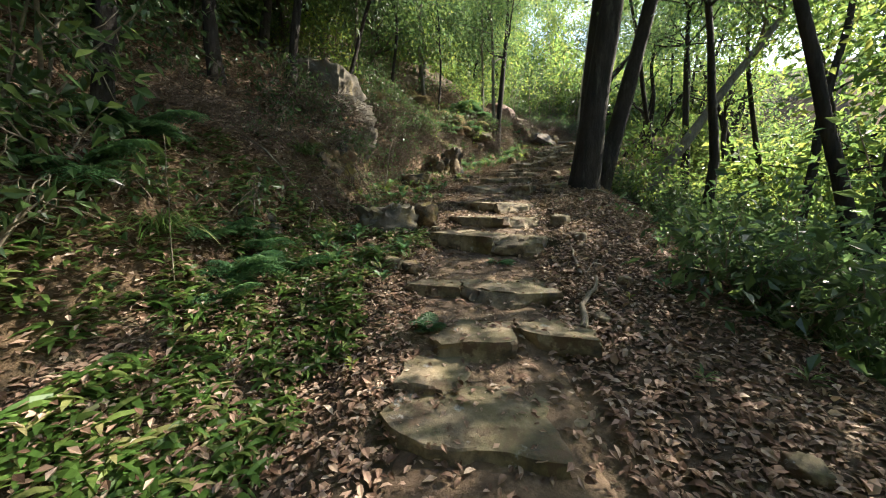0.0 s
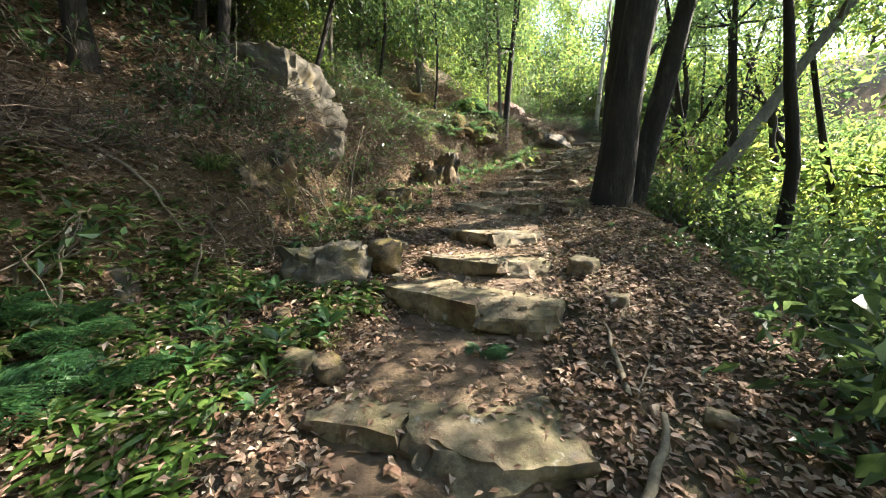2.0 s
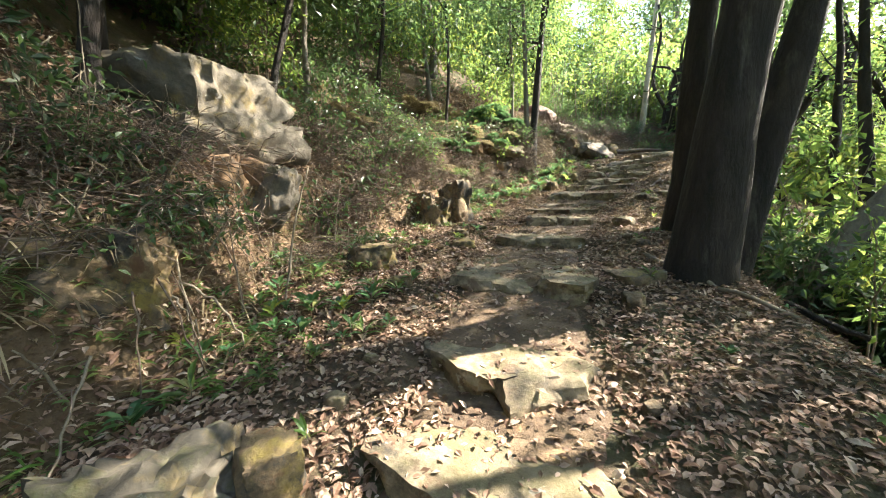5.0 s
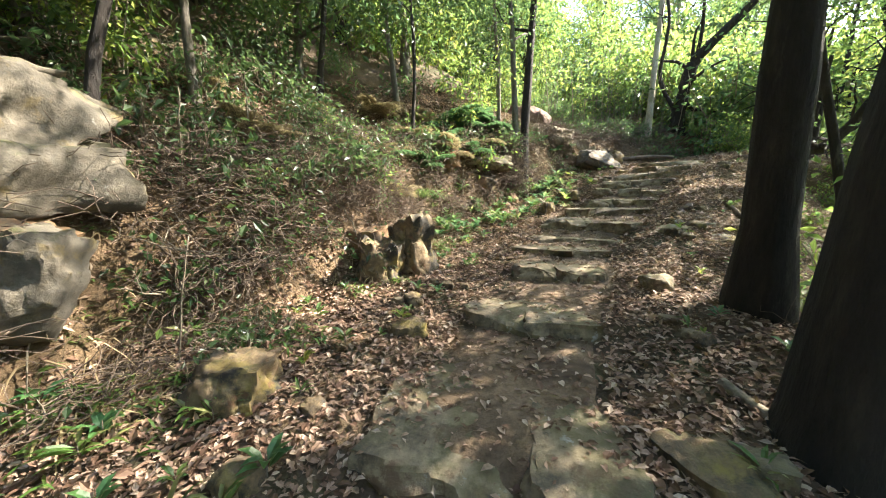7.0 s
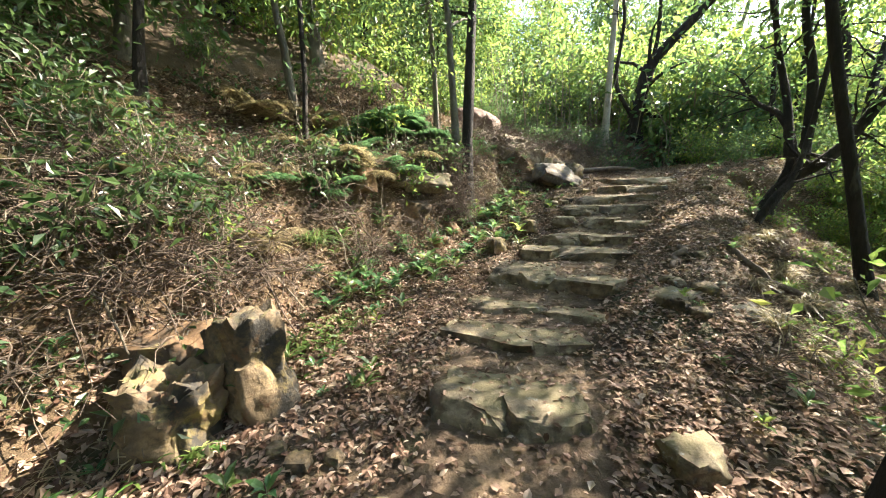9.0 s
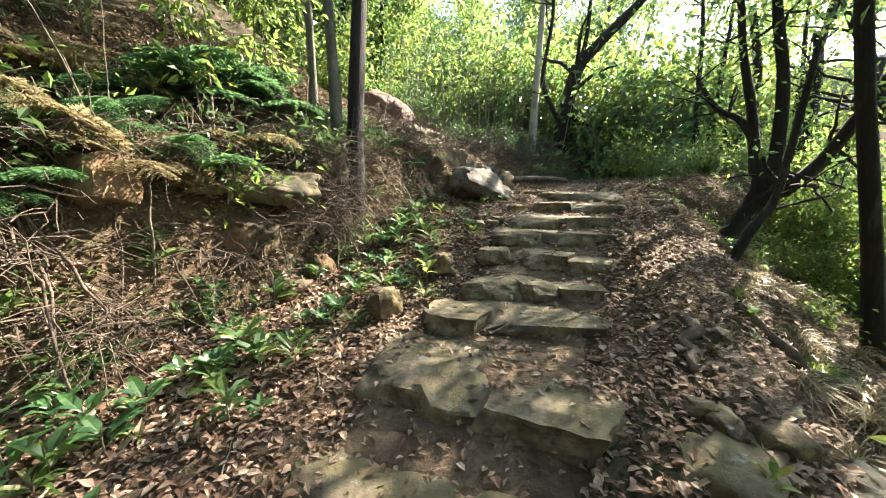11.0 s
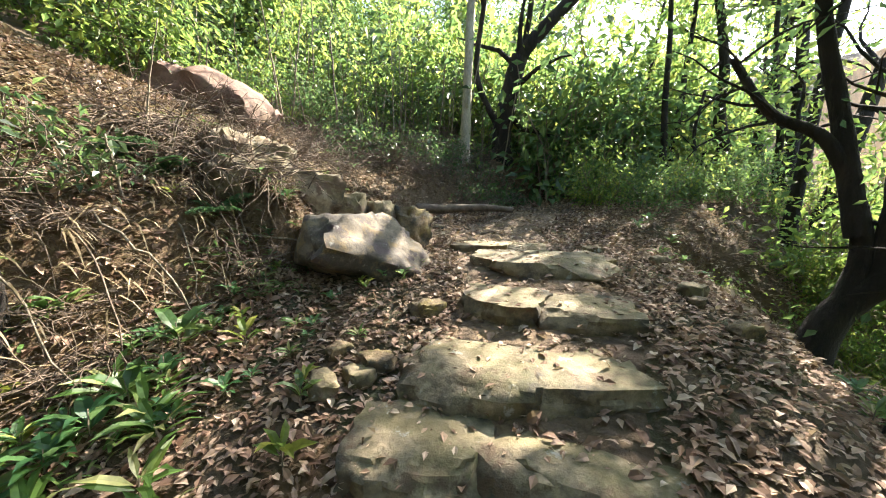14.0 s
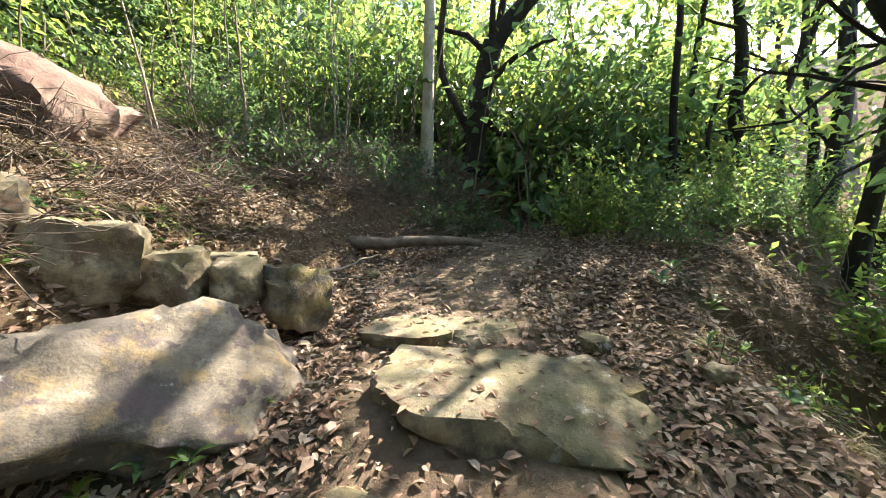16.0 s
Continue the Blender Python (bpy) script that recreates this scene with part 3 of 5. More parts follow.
# sun patches set on the ground (x, y, z, radius), cut out of the crowns
SUN_DIR = np.array([sx, sy, math.tan(radians(SUN_EL))])
SUN_PATCHES = np.array([(1.2, 5.3, 1.0, 0.55), (1.8, 5.1, 0.9, 0.4), (0.9, 6.3, 1.2, 1.0), (1.6, 6.1, 1.2, 0.45), (0.0, 10.1, 2.0, 0.6), (-0.7, 9.5, 1.8, 0.55), (3.1, 9.7, 1.8, 0.35),
                     (-2.2, 10.8, 4.2, 0.6), (2.2, 13.9, 2.7, 0.5), (2.9, 13.3, 2.6, 0.35), (4.9, 14.3, 3.2, 0.4), (5.3, 15.0, 3.5, 0.55),
                     (5.8, 15.8, 3.6, 0.5), (6.2, 16.6, 3.7, 0.5), (4.4, 16.0, 3.7, 0.5), (4.6, 12.9, 2.4, 0.4), (7.98, 9.1, -0.5, 0.7), (3.0, 18.0, 4.8, 1.6),
                     (5.6, 12.6, 1.9, 0.8), (6.8, 13.0, 1.5, 0.8), (7.6, 12.0, 0.3, 1.0), (1.2, 15.2, 4.8, 0.9), (2.6, 15.3, 3.2, 0.5)])


def shades(w, rng):
    """Which leaves may stand: those whose shadow misses every chosen sun patch; the rest are cut."""
    keep = np.ones(len(w), bool)
    for x, y, z, r in SUN_PATCHES:
        foot = w - SUN_DIR[None] * ((w[:, 2:3] - z) / SUN_DIR[2])
        d = np.hypot(foot[:, 0] - x, foot[:, 1] - y) + 0.2 * rough_noise(foot[:, 0], foot[:, 1], 4.0, 21)
        keep &= d > r * rng.uniform(0.7, 1.15, len(w))
    return keep


def crown_leaves(anchors, per, spread, size, rng, flatness=0.7, base=None, long=0.46):
    """Sprays of leaves round anchor points on the limbs; none hangs in the way itself."""
    n = len(anchors) * per
    at = np.repeat(anchors, per, 0)
    off = rng.standard_normal((n, 3)) * spread * rng.uniform(0.4, 1.2, (len(anchors), 1)).repeat(per, 0)
    off[:, 2] *= flatness
    d = unit(off + rng.standard_normal((n, 3)) * spread * 0.8) + np.array([0, 0, -0.35])
    p = at + off
    if base is not None:
        w = p + np.array(base)
        idx, u = along(w[:, 0], w[:, 1])
        keep = ~((np.abs(u + 0.1) < 1.9) & (w[:, 2] < Z_SMOOTH[idx] + 3.4)) & (w[:, 2] > Z_SMOOTH[idx] - 6) & shades(w, rng)
        p, d = p[keep], d[keep]
        n = len(p)
    L = size * rng.uniform(0.6, 1.35, n)
    return leaves(p, d, L, L * long * rng.uniform(0.8, 1.2, n), rng, 0.15, np.array([0, 0, 1.0]) + 0.8 * rng.standard_normal((n, 3)))


def tree(at, label, height=7.0, radius=0.12, lean=(0.0, 0.0), bark=None, leaf=None, seed=1, stems=1, branches=9, crown_from=0.45,
         per=60, spread=0.55, size=0.1, reach=1.6, bend=0.25, flare=1.5, group="", splay=0.28, near=True, taper=1.0):
    """A tree: one or more tapered stems with a root flare, limbs, and a crown of sprays of leaves."""
    rng = np.random.default_rng(seed)
    t = thing("tree", at, label, "tree", group)
    anchors, twigs = [], []
    for k in range(stems):
        a = 2.4 * k + seed
        spreadv = splay * (k > 0)
        d = (lean[0] + spreadv * math.cos(a), lean[1] + spreadv * math.sin(a), 1.0)
        start = (0.75 * radius * math.cos(a) * (k > 0), 0.75 * radius * math.sin(a) * (k > 0), -0.3)
        pts, rad = limb(start, d, height * (1 - 0.12 * k), radius * (1 - 0.2 * k), rng, 16, bend)
        rad[0] *= flare
        rad[1] *= 1 + (flare - 1) * 0.35
        v, f = tube(pts, rad, 14 if near else 8, rng, 0.12 if radius > 0.17 else 0.08)
        part("trunk", mesh_of("trunk", v, f, bark, True), t)
        for b in range(branches):
            i = int(rng.uniform(crown_from, 0.97) * 15)
            aa = rng.uniform(0, 6.28)
            bd = (math.cos(aa), math.sin(aa), rng.uniform(0.0, 0.9))
            bp, br = limb(pts[i], bd, reach * rng.uniform(0.6, 1.2), rad[i] * 0.5, rng, 7, 0.5)
            v, f = tube(bp, np.maximum(br, 0.006), 6)
            if near:
                part("limb", mesh_of("limb", v, f, bark, True), t)
            else:
                twigs.append((v, f))
            anchors += [bp[j] for j in range(2, 7)]
            for c in range(2):
                tp, tr = limb(bp[3 + c], rng.standard_normal(3) + np.array([0, 0, 0.2]), reach * 0.45, br[3] * 0.5, rng, 5, 0.5)
                twigs.append(tube(tp, np.maximum(tr, 0.004), 4))
                anchors += [tp[2], tp[4]]
    if twigs:
        v, f = join(twigs)
        part("twig", mesh_of("twig", v, f, bark, True), t, kind="stuff")
    if per and anchors:
        v, f = crown_leaves(np.array(anchors), per, spread, size, rng, base=at if near else None)
        part("crown", mesh_of("crown", v, f, leaf), t)
    return t


def bent_tree(label, leaf, stems, seed, per=26, spread=0.45, size=0.1, reach=1.1, bark=None, sprigs=5):
    """A crooked tree whose stems follow given bends: rows of (points, thickness at foot and tip); sprays grow on their upper halves."""
    rng = np.random.default_rng(seed)
    foot = np.array(stems[0][0][0], float)
    t = thing("tree", tuple(foot), label, "tree")
    anchors, twigs = [], []
    for pts, r0, r1 in stems:
        p = np.array(pts, float) - foot
        k = np.linspace(0, len(p) - 1, 5 * len(p))
        i = np.clip(k.astype(int), 0, len(p) - 2)
        f = (k - i)[:, None]
        prev, nxt = p[np.maximum(i - 1, 0)], p[np.minimum(i + 2, len(p) - 1)]
        a, c = p[i], p[i + 1]
        q = 0.5 * (2 * a + (c - prev) * f + (2 * prev - 5 * a + 4 * c - nxt) * f ** 2 + (3 * a - prev - 3 * c + nxt) * f ** 3)
        rad = np.linspace(r0, r1, len(q))
        v, fc = tube(q, rad, 12, rng, 0.07)
        part("trunk" if r0 > 0.09 else "limb", mesh_of("stem", v, fc, bark or BARK, True), t)
        for b in range(sprigs):
            j = int(rng.uniform(0.62, 1.0) * (len(q) - 1))
            bp, br = limb(q[j], rng.standard_normal(3) + np.array([0, 0, 0.3]), reach * rng.uniform(0.6, 1.3), max(0.4 * rad[j], 0.01), rng, 7, 0.6)
            twigs.append(tube(bp, np.maximum(br, 0.004), 5))
            anchors += list(bp[2:])
    v, fc = join(twigs)
    part("twig", mesh_of("twig", v, fc, bark or BARK, True), t, kind="stuff")
    v, fc = crown_leaves(np.array(anchors), per, spread, size, rng, base=tuple(foot))
    part("crown", mesh_of("crown", v, fc, leaf), t)
    return t


def shrub_mesh(seed, height, width, count, size, leaf, long=0.46, stems=7):
    rng = np.random.default_rng(seed)
    st, anchors = [], []
    for k in range(stems):
        a = rng.uniform(0, 6.28)
        p, r = limb((0.1 * math.cos(a), 0.1 * math.sin(a), -0.1), (0.5 * math.cos(a) * width, 0.5 * math.sin(a) * width, height * 0.8), height * rng.uniform(0.7, 1.15), 0.014, rng, 7, 0.6)
        st.append(tube(p, np.maximum(r, 0.004), 5))
        anchors += list(p[2:])
        for c in range(3):
            tp, tr = limb(p[2 + c], rng.standard_normal(3), width * 0.45, 0.007, rng, 5, 0.5)
            st.append(tube(tp, np.maximum(tr, 0.003), 4))
            anchors += list(tp[2:])
    v, f = join(st)
    stem = mesh_of("stem", v, f, TWIG, True)
    v, f = crown_leaves(np.array(anchors), max(1, count // len(anchors)), 0.17 * width, size, rng, long=long)
    return stem, mesh_of("foliage", v, f, leaf)


def shrub(meshes, x, y, scale, turn, label, z=None, group="undergrowth"):
    t = thing("shrub", (x, y, lz(x, y) if z is None else z), label, "shrub", group, turn=turn)
    t.scale = (scale, scale, scale)
    part("stem", meshes[0], t, kind="stuff")
    part("foliage", meshes[1], t)
    return t


def on(x, y, dz=0.0):
    return (x, y, lz(x, y) + dz)


# the dark many-stemmed clump beside the steps
tree((3.02, 7.88, 1.38), "big dark tree with a stout stem beside the steps", 9.5, 0.26, (0.055, 0.0), BARK, LEAF_DARK, 3, 1, 13, 0.6, 44, 0.7, 0.11, 2.4, bend=0.06, flare=1.3)
tree((3.6, 9.22, 1.62), "dark straight tree behind a bigger one", 9, 0.185, (-0.01, -0.02), BARK, LEAF_DARK, 4, 1, 12, 0.57, 42, 0.7, 0.11, 2.4, bend=0.06, flare=1.4)
tree((3.55, 8.3, 1.3), "dark tree stem leaning out of a clump", 9, 0.19, (0.22, 0.05), BARK, LEAF_DARK, 12, 1, 11, 0.6, 38, 0.7, 0.11, 2.4, bend=0.06, flare=1.3)
tree((4.3, 8.55, 1.05), "pale leaning tree trunk growing from the slope", 7.5, 0.15, (0.78, 0.1), BARK_PALE, LEAF_MID, 5, 1, 8, 0.6, 28, 0.7, 0.1, 2.0, bend=0.15)
# slender pair on the bank's edge
tree(on(2.32, 15.3, -0.1), "slender dark tree on the bank's edge", 9, 0.13, (0.04, 0), BARK, LEAF_MID, 6, 1, 10, 0.36, 70, 0.7, 0.1, 2.2, bend=0.08)
tree(on(2.17, 15.25, -0.1), "slender grey-barked tree beside a dark one", 8, 0.085, (-0.01, 0.03), BARK_PALE, LEAF_MID, 7, 1, 9, 0.4, 70, 0.7, 0.1, 2.2, bend=0.12)
tree(on(1.75, 16.2), "thin pale tree on the bank", 7, 0.07, (0.02, 0.03), BARK_PALE, LEAF_MID, 17, 1, 7, 0.5, 50, 0.7, 0.1, 1.6, bend=0.12)
# the far bank
tree(on(7.5, 20.2), "tall slim pale-barked tree on the far bank", 11, 0.125, (0.06, 0), BARK_CREAM, LEAF_SUN, 8, 1, 9, 0.5, 60, 0.8, 0.12, 1.8, bend=0.06)
bent_tree("dark forked tree wrapped in creepers", LEAF_SUN, [
    ([(8.85, 20.4, 3.9), (8.8, 20.39, 4.5), (8.61, 20.38, 5.36), (8.62, 20.14, 6.36), (8.73, 19.86, 7.27)], 0.27, 0.17),
    ([(8.73, 19.86, 7.27), (9.14, 19.43, 7.82), (9.68, 19.04, 8.43), (10.11, 18.52, 9.02), (10.6, 18.2, 9.6)], 0.16, 0.07),
    ([(8.6, 20.33, 5.66), (8.09, 20.42, 6.52), (7.88, 20.31, 7.17), (7.86, 19.88, 8.58), (7.55, 19.56, 9.54)], 0.085, 0.04),
    ([(8.72, 20.06, 6.77), (8.8, 19.66, 7.87), (8.63, 19.3, 8.92), (8.5, 19.2, 9.9)], 0.08, 0.04)], 9, 10, 0.6, 0.11, 1.6)
# crooked trees on the edge of the drop
bent_tree("dark crooked many-stemmed tree on the edge of the drop", LEAF_MID, [
    ([(7.4, 14.14, 2.2), (7.43, 14.12, 2.79), (7.59, 14.08, 3.19), (7.75, 13.91, 3.48), (7.92, 13.74, 3.65), (8.18, 13.58, 4.02), (8.5, 13.3, 4.9)], 0.14, 0.06),
    ([(7.59, 14.08, 3.19), (7.73, 14.03, 3.66), (7.8, 14.15, 4.14), (7.69, 14.32, 4.56), (7.6, 14.64, 4.81), (7.5, 14.9, 5.3)], 0.08, 0.03),
    ([(7.75, 13.91, 3.48), (7.87, 13.94, 4.17), (7.92, 14.02, 5.07), (7.8, 14.14, 6.13), (7.9, 14.1, 7.0)], 0.085, 0.04),
    ([(7.72, 14.06, 3.8), (7.8, 14.27, 4.68), (7.74, 14.43, 5.47), (7.58, 14.47, 6.29), (7.4, 14.6, 7.1)], 0.07, 0.03)], 10, 14, 0.32, 0.1, 0.9, sprigs=7)
bent_tree("thin crooked dark tree on the edge of the drop", LEAF_MID, [
    ([(6.45, 13.5, 2.0), (6.52, 13.51, 2.3), (6.78, 13.53, 2.74), (6.96, 13.49, 3.11), (7.24, 13.48, 3.46), (7.47, 13.53, 4.13), (7.6, 13.5, 5.2)], 0.07, 0.03)], 11, 9, 0.35, 0.09)
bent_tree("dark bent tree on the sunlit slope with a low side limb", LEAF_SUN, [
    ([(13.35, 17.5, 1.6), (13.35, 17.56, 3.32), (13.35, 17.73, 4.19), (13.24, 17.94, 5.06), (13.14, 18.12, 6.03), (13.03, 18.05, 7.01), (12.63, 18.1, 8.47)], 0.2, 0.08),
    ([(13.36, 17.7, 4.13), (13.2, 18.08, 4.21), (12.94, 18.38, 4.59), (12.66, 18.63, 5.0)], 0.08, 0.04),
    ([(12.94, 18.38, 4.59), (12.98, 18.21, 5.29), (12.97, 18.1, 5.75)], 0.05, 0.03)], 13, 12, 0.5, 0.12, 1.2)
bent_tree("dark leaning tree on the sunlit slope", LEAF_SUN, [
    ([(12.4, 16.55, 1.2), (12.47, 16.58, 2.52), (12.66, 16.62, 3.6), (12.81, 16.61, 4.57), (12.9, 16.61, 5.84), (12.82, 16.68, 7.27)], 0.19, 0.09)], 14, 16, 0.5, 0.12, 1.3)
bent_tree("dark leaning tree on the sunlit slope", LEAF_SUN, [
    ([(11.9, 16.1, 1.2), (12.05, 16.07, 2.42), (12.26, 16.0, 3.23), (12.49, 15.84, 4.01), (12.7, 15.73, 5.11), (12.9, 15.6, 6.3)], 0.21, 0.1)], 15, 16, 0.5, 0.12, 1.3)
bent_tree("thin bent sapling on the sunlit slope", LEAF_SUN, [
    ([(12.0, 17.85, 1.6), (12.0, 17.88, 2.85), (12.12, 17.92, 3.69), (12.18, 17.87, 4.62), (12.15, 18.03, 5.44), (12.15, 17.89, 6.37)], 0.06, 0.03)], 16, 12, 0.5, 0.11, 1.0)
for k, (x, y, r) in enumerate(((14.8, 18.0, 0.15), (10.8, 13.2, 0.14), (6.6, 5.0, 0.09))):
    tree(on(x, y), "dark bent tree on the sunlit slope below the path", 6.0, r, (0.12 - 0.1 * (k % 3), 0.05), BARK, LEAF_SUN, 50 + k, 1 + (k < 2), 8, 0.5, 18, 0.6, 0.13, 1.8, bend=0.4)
# tall trees added so that their high crowns shade the way and the bank
for k, (x, y, top, dense) in enumerate(((7.4, 7.6, 9.0, 24), (7.0, 10.4, 9.5, 28), (5.9, 4.9, 8.5, 14), (8.4, 12.7, 10.5, 26), (7.6, 5.8, 9.0, 15), (5.2, 7.2, 8.5, 22), (9.4, 10.2, 10.0, 22),
                                        (11.2, 18.0, 11.5, 20), (12.7, 19.8, 12.0, 18), (10.9, 15.7, 11.0, 14), (13.4, 17.0, 11.5, 28), (12.2, 18.6, 12.0, 20))):
    z = lz(x, y)
    tree((x, y, z), "tall dark shade tree added on the slope, with a high crown", top - z, 0.1 if y < 16.4 else 0.075, (0.02 * (k % 3), 0.03), BARK, LEAF_MID if k % 2 else LEAF_SUN, 90 + k, 1, 14, 0.62, dense, 0.6, 0.13, 2.4, bend=0.2)
tree(on(7.5, 12.5), "tall thin tree leaning over the path, its crown added for shade", 11.0, 0.075, (-0.24, 0.06), BARK, LEAF_MID, 110, 1, 14, 0.68, 40, 0.6, 0.13, 2.5, bend=0.15)
# added to throw shade on the left bank by the first steps
tree(on(5.5, 4.4), "tall dark shade tree added to lean over the first steps", 11.0, 0.1, (-0.22, 0.1), BARK, LEAF_DARK, 111, 1, 15, 0.72, 46, 0.6, 0.13, 2.4, bend=0.12)
# the wood on the lower bank: dense dark crowns added to keep it in shade
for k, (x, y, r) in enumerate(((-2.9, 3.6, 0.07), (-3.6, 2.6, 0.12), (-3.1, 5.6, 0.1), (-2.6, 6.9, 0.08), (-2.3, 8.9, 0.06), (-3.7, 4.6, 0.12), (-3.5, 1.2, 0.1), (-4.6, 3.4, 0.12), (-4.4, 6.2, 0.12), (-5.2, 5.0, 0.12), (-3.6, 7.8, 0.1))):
    tree(on(x, y), "dark-leaved tree with a dense crown added to shade the bank", 6.0, r, (0.12 + 0.1 * math.sin(k * 2.0), 0.06), BARK, LEAF_DARK, 70 + k, 1, 13, 0.48, 100, 0.75, 0.13, 2.3, bend=0.3)
for k, (x, y, r) in enumerate(((-2.2, 10.2, 0.05), (-1.7, 12.4, 0.06), (-0.6, 14.4, 0.07), (-0.1, 13.2, 0.04))):
    tree(on(x, y), "thin tree on top of the bank", 7, r, (0.1 * math.sin(k * 2.0), 0.06), BARK if k % 2 else BARK_PALE, LEAF_MID, 84 + k, 1, 9, 0.35, 50, 0.7, 0.11, 1.8, bend=0.25)

# forest round about
far_rng = np.random.default_rng(77)
protos = []
for k in range(5):
    protos.append(tree((0, 0, 0), "slim forest tree with a thin trunk and leafy crown", 9, 0.09 + 0.015 * k, (0.05 * k - 0.1, 0.03), (BARK, BARK_PALE, BARK, BARK_PALE, BARK)[k],
                       (LEAF_SUN, LEAF_MID, LEAF_SUN, LEAF_SUN, LEAF_MID)[k], 20 + k, 1, 15, 0.15, 30, 0.5, 0.2, 2.1, bend=0.3, group="forest trees", near=False))
placed = []


def settle_trees(n, x0, x1, y0, y1, allowed, gap=1.4):
    """Forest trees at random places of a stretch of land where allowed(u, x, y) holds."""
    want, tries = len(placed) + n, 0
    while len(placed) < want and tries < 4000:
        tries += 1
        x, y = far_rng.uniform(x0, x1), far_rng.uniform(y0, y1)
        u = float(along(np.array([x]), np.array([y]))[1][0])
        if allowed(u, x, y) and math.hypot(x - 8.6, y - 20.8) > 2.0 and all(math.hypot(x - a, y - b) > gap for a, b in placed):
            placed.append((x, y))


settle_trees(75, -16, 4, -4, 30, lambda u, x, y: u < -5.2)                  # the wooded hillside
settle_trees(12, 7, 18, -4, 9, lambda u, x, y: u > 7.0, 2.0)                # the slope below the first steps
settle_trees(34, -4, 26, 24, 46, lambda u, x, y: u < -5 and (x < 5 or y > 31), 2.0)     # behind the far bank
settle_trees(20, -9, 10, -14, -0.5, lambda u, x, y: abs(u) > 3.0 or y < -6, 1.8)   # unseen trees behind the first steps, added to block sky light
settle_trees(16, 18, 44, 2, 34, lambda u, x, y: u > 15 or x > 26, 2.5)      # the valley
for k, (x, y) in enumerate(placed):
    m = pose(x, y, lz(x, y), 0, 0, far_rng.uniform(0, 360))
    if k < 5:
        protos[k].matrix_world = m
        ob = protos[k]
    else:
        ob = copy_thing(protos[k % 5], m)
    s = far_rng.uniform(0.8, 1.4)
    ob.scale = (s, s, s)

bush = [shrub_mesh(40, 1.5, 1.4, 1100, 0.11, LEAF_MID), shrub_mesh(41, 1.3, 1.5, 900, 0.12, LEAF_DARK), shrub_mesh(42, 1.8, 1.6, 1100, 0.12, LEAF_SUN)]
low_bush = [shrub_mesh(60, 0.6, 0.75, 180, 0.095, LEAF_MID, stems=6), shrub_mesh(61, 0.55, 0.8, 180, 0.1, LEAF_DARK, stems=6), shrub_mesh(62, 0.6, 0.7, 180, 0.1, LEAF_SUN, stems=6)]
names = ("leafy green shrub in the undergrowth", "dark glossy-leaved shrub in the undergrowth", "sunlit yellow-green shrub in the undergrowth")


def thicket(spots, label, bush=bush):
    """Undergrowth too dense to count, from (kind, x, y, scale, turn) rows: one mesh for its leaves, one for its stems."""
    for which, name in ((1, "foliage"), (0, "stems")):
        for kind in range(3):
            me = bush[kind][which]
            co = np.empty(len(me.vertices) * 3)
            me.vertices.foreach_get("co", co)
            co = co.reshape(-1, 3)
            polys = [tuple(p.vertices) for p in me.polygons]
            vs, fs, o = [], [], 0
            for k, x, y, s, a in spots:
                if k == kind:
                    rot = np.array([[math.cos(a), -math.sin(a), 0], [math.sin(a), math.cos(a), 0], [0, 0, 1]])
                    vs.append(co @ rot.T * s + np.array([x, y, lz(x, y)]))
                    fs += [tuple(i + o for i in p) for p in polys]
                    o += len(co)
            if vs:
                ob = new("thicket", mesh_of("thicket", np.concatenate(vs), fs, me.materials[0]))
                tagged(ob, label, "undergrowth", kind="stuff")


rows = []
count = 0
while count < 210:
    x, y = far_rng.uniform(-9, 19), far_rng.uniform(0, 32)
    u = float(along(np.array([x]), np.array([y]))[1][0])
    if -3.5 < u < 2.4 or (0 < u < 4.4 and y > 10.5) or (0 < u < 5 and y < 2.5):
        continue
    # mostly dark leaves on the lower left bank, its shade put into their colour
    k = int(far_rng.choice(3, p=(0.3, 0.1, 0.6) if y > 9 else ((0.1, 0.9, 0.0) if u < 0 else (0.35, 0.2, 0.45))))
    s, a = far_rng.uniform(0.5, 1.25) * (1.3 if abs(u) > 6 else 1.0), far_rng.uniform(0, 360)
    if abs(u) > 5.5:
        rows.append((k, x, y, s, radians(a)))
    else:
        shrub(bush[k], x, y, s, a, names[k])
    count += 1
for k in range(70):
    x, y = far_rng.uniform(0, 18), far_rng.uniform(21.5, 34)
    if float(along(np.array([x]), np.array([y]))[1][0]) < -4.2:
        rows.append(((2, 1, 0, 2, 1)[k % 5], x, y, far_rng.uniform(1.3, 2.3), far_rng.uniform(0, 6.28)))
for k in range(22):
    rows.append((2 if k % 2 else 0, far_rng.uniform(9.8, 15.5), far_rng.uniform(18.6, 22.5), far_rng.uniform(1.6, 2.5), far_rng.uniform(0, 6.28)))
for k in range(26):
    x, y = far_rng.uniform(8.8, 16), far_rng.uniform(11.0, 17.0)
    if float(along(np.array([x]), np.array([y]))[1][0]) > 3.0:
        rows.append((2 if k % 3 else 0, x, y, far_rng.uniform(0.6, 1.2), far_rng.uniform(0, 6.28)))
thicket(rows, "dense green undergrowth deep in the wood")


def beside(s, u):
    """The point u metres to the right of the way's centre line at s metres along it."""
    i = int(s / S_NODE[-1] * 499)
    n = math.hypot(TX[i], TY[i])
    return LX[i] + u * TY[i] / n, LY[i] - u * TX[i] / n


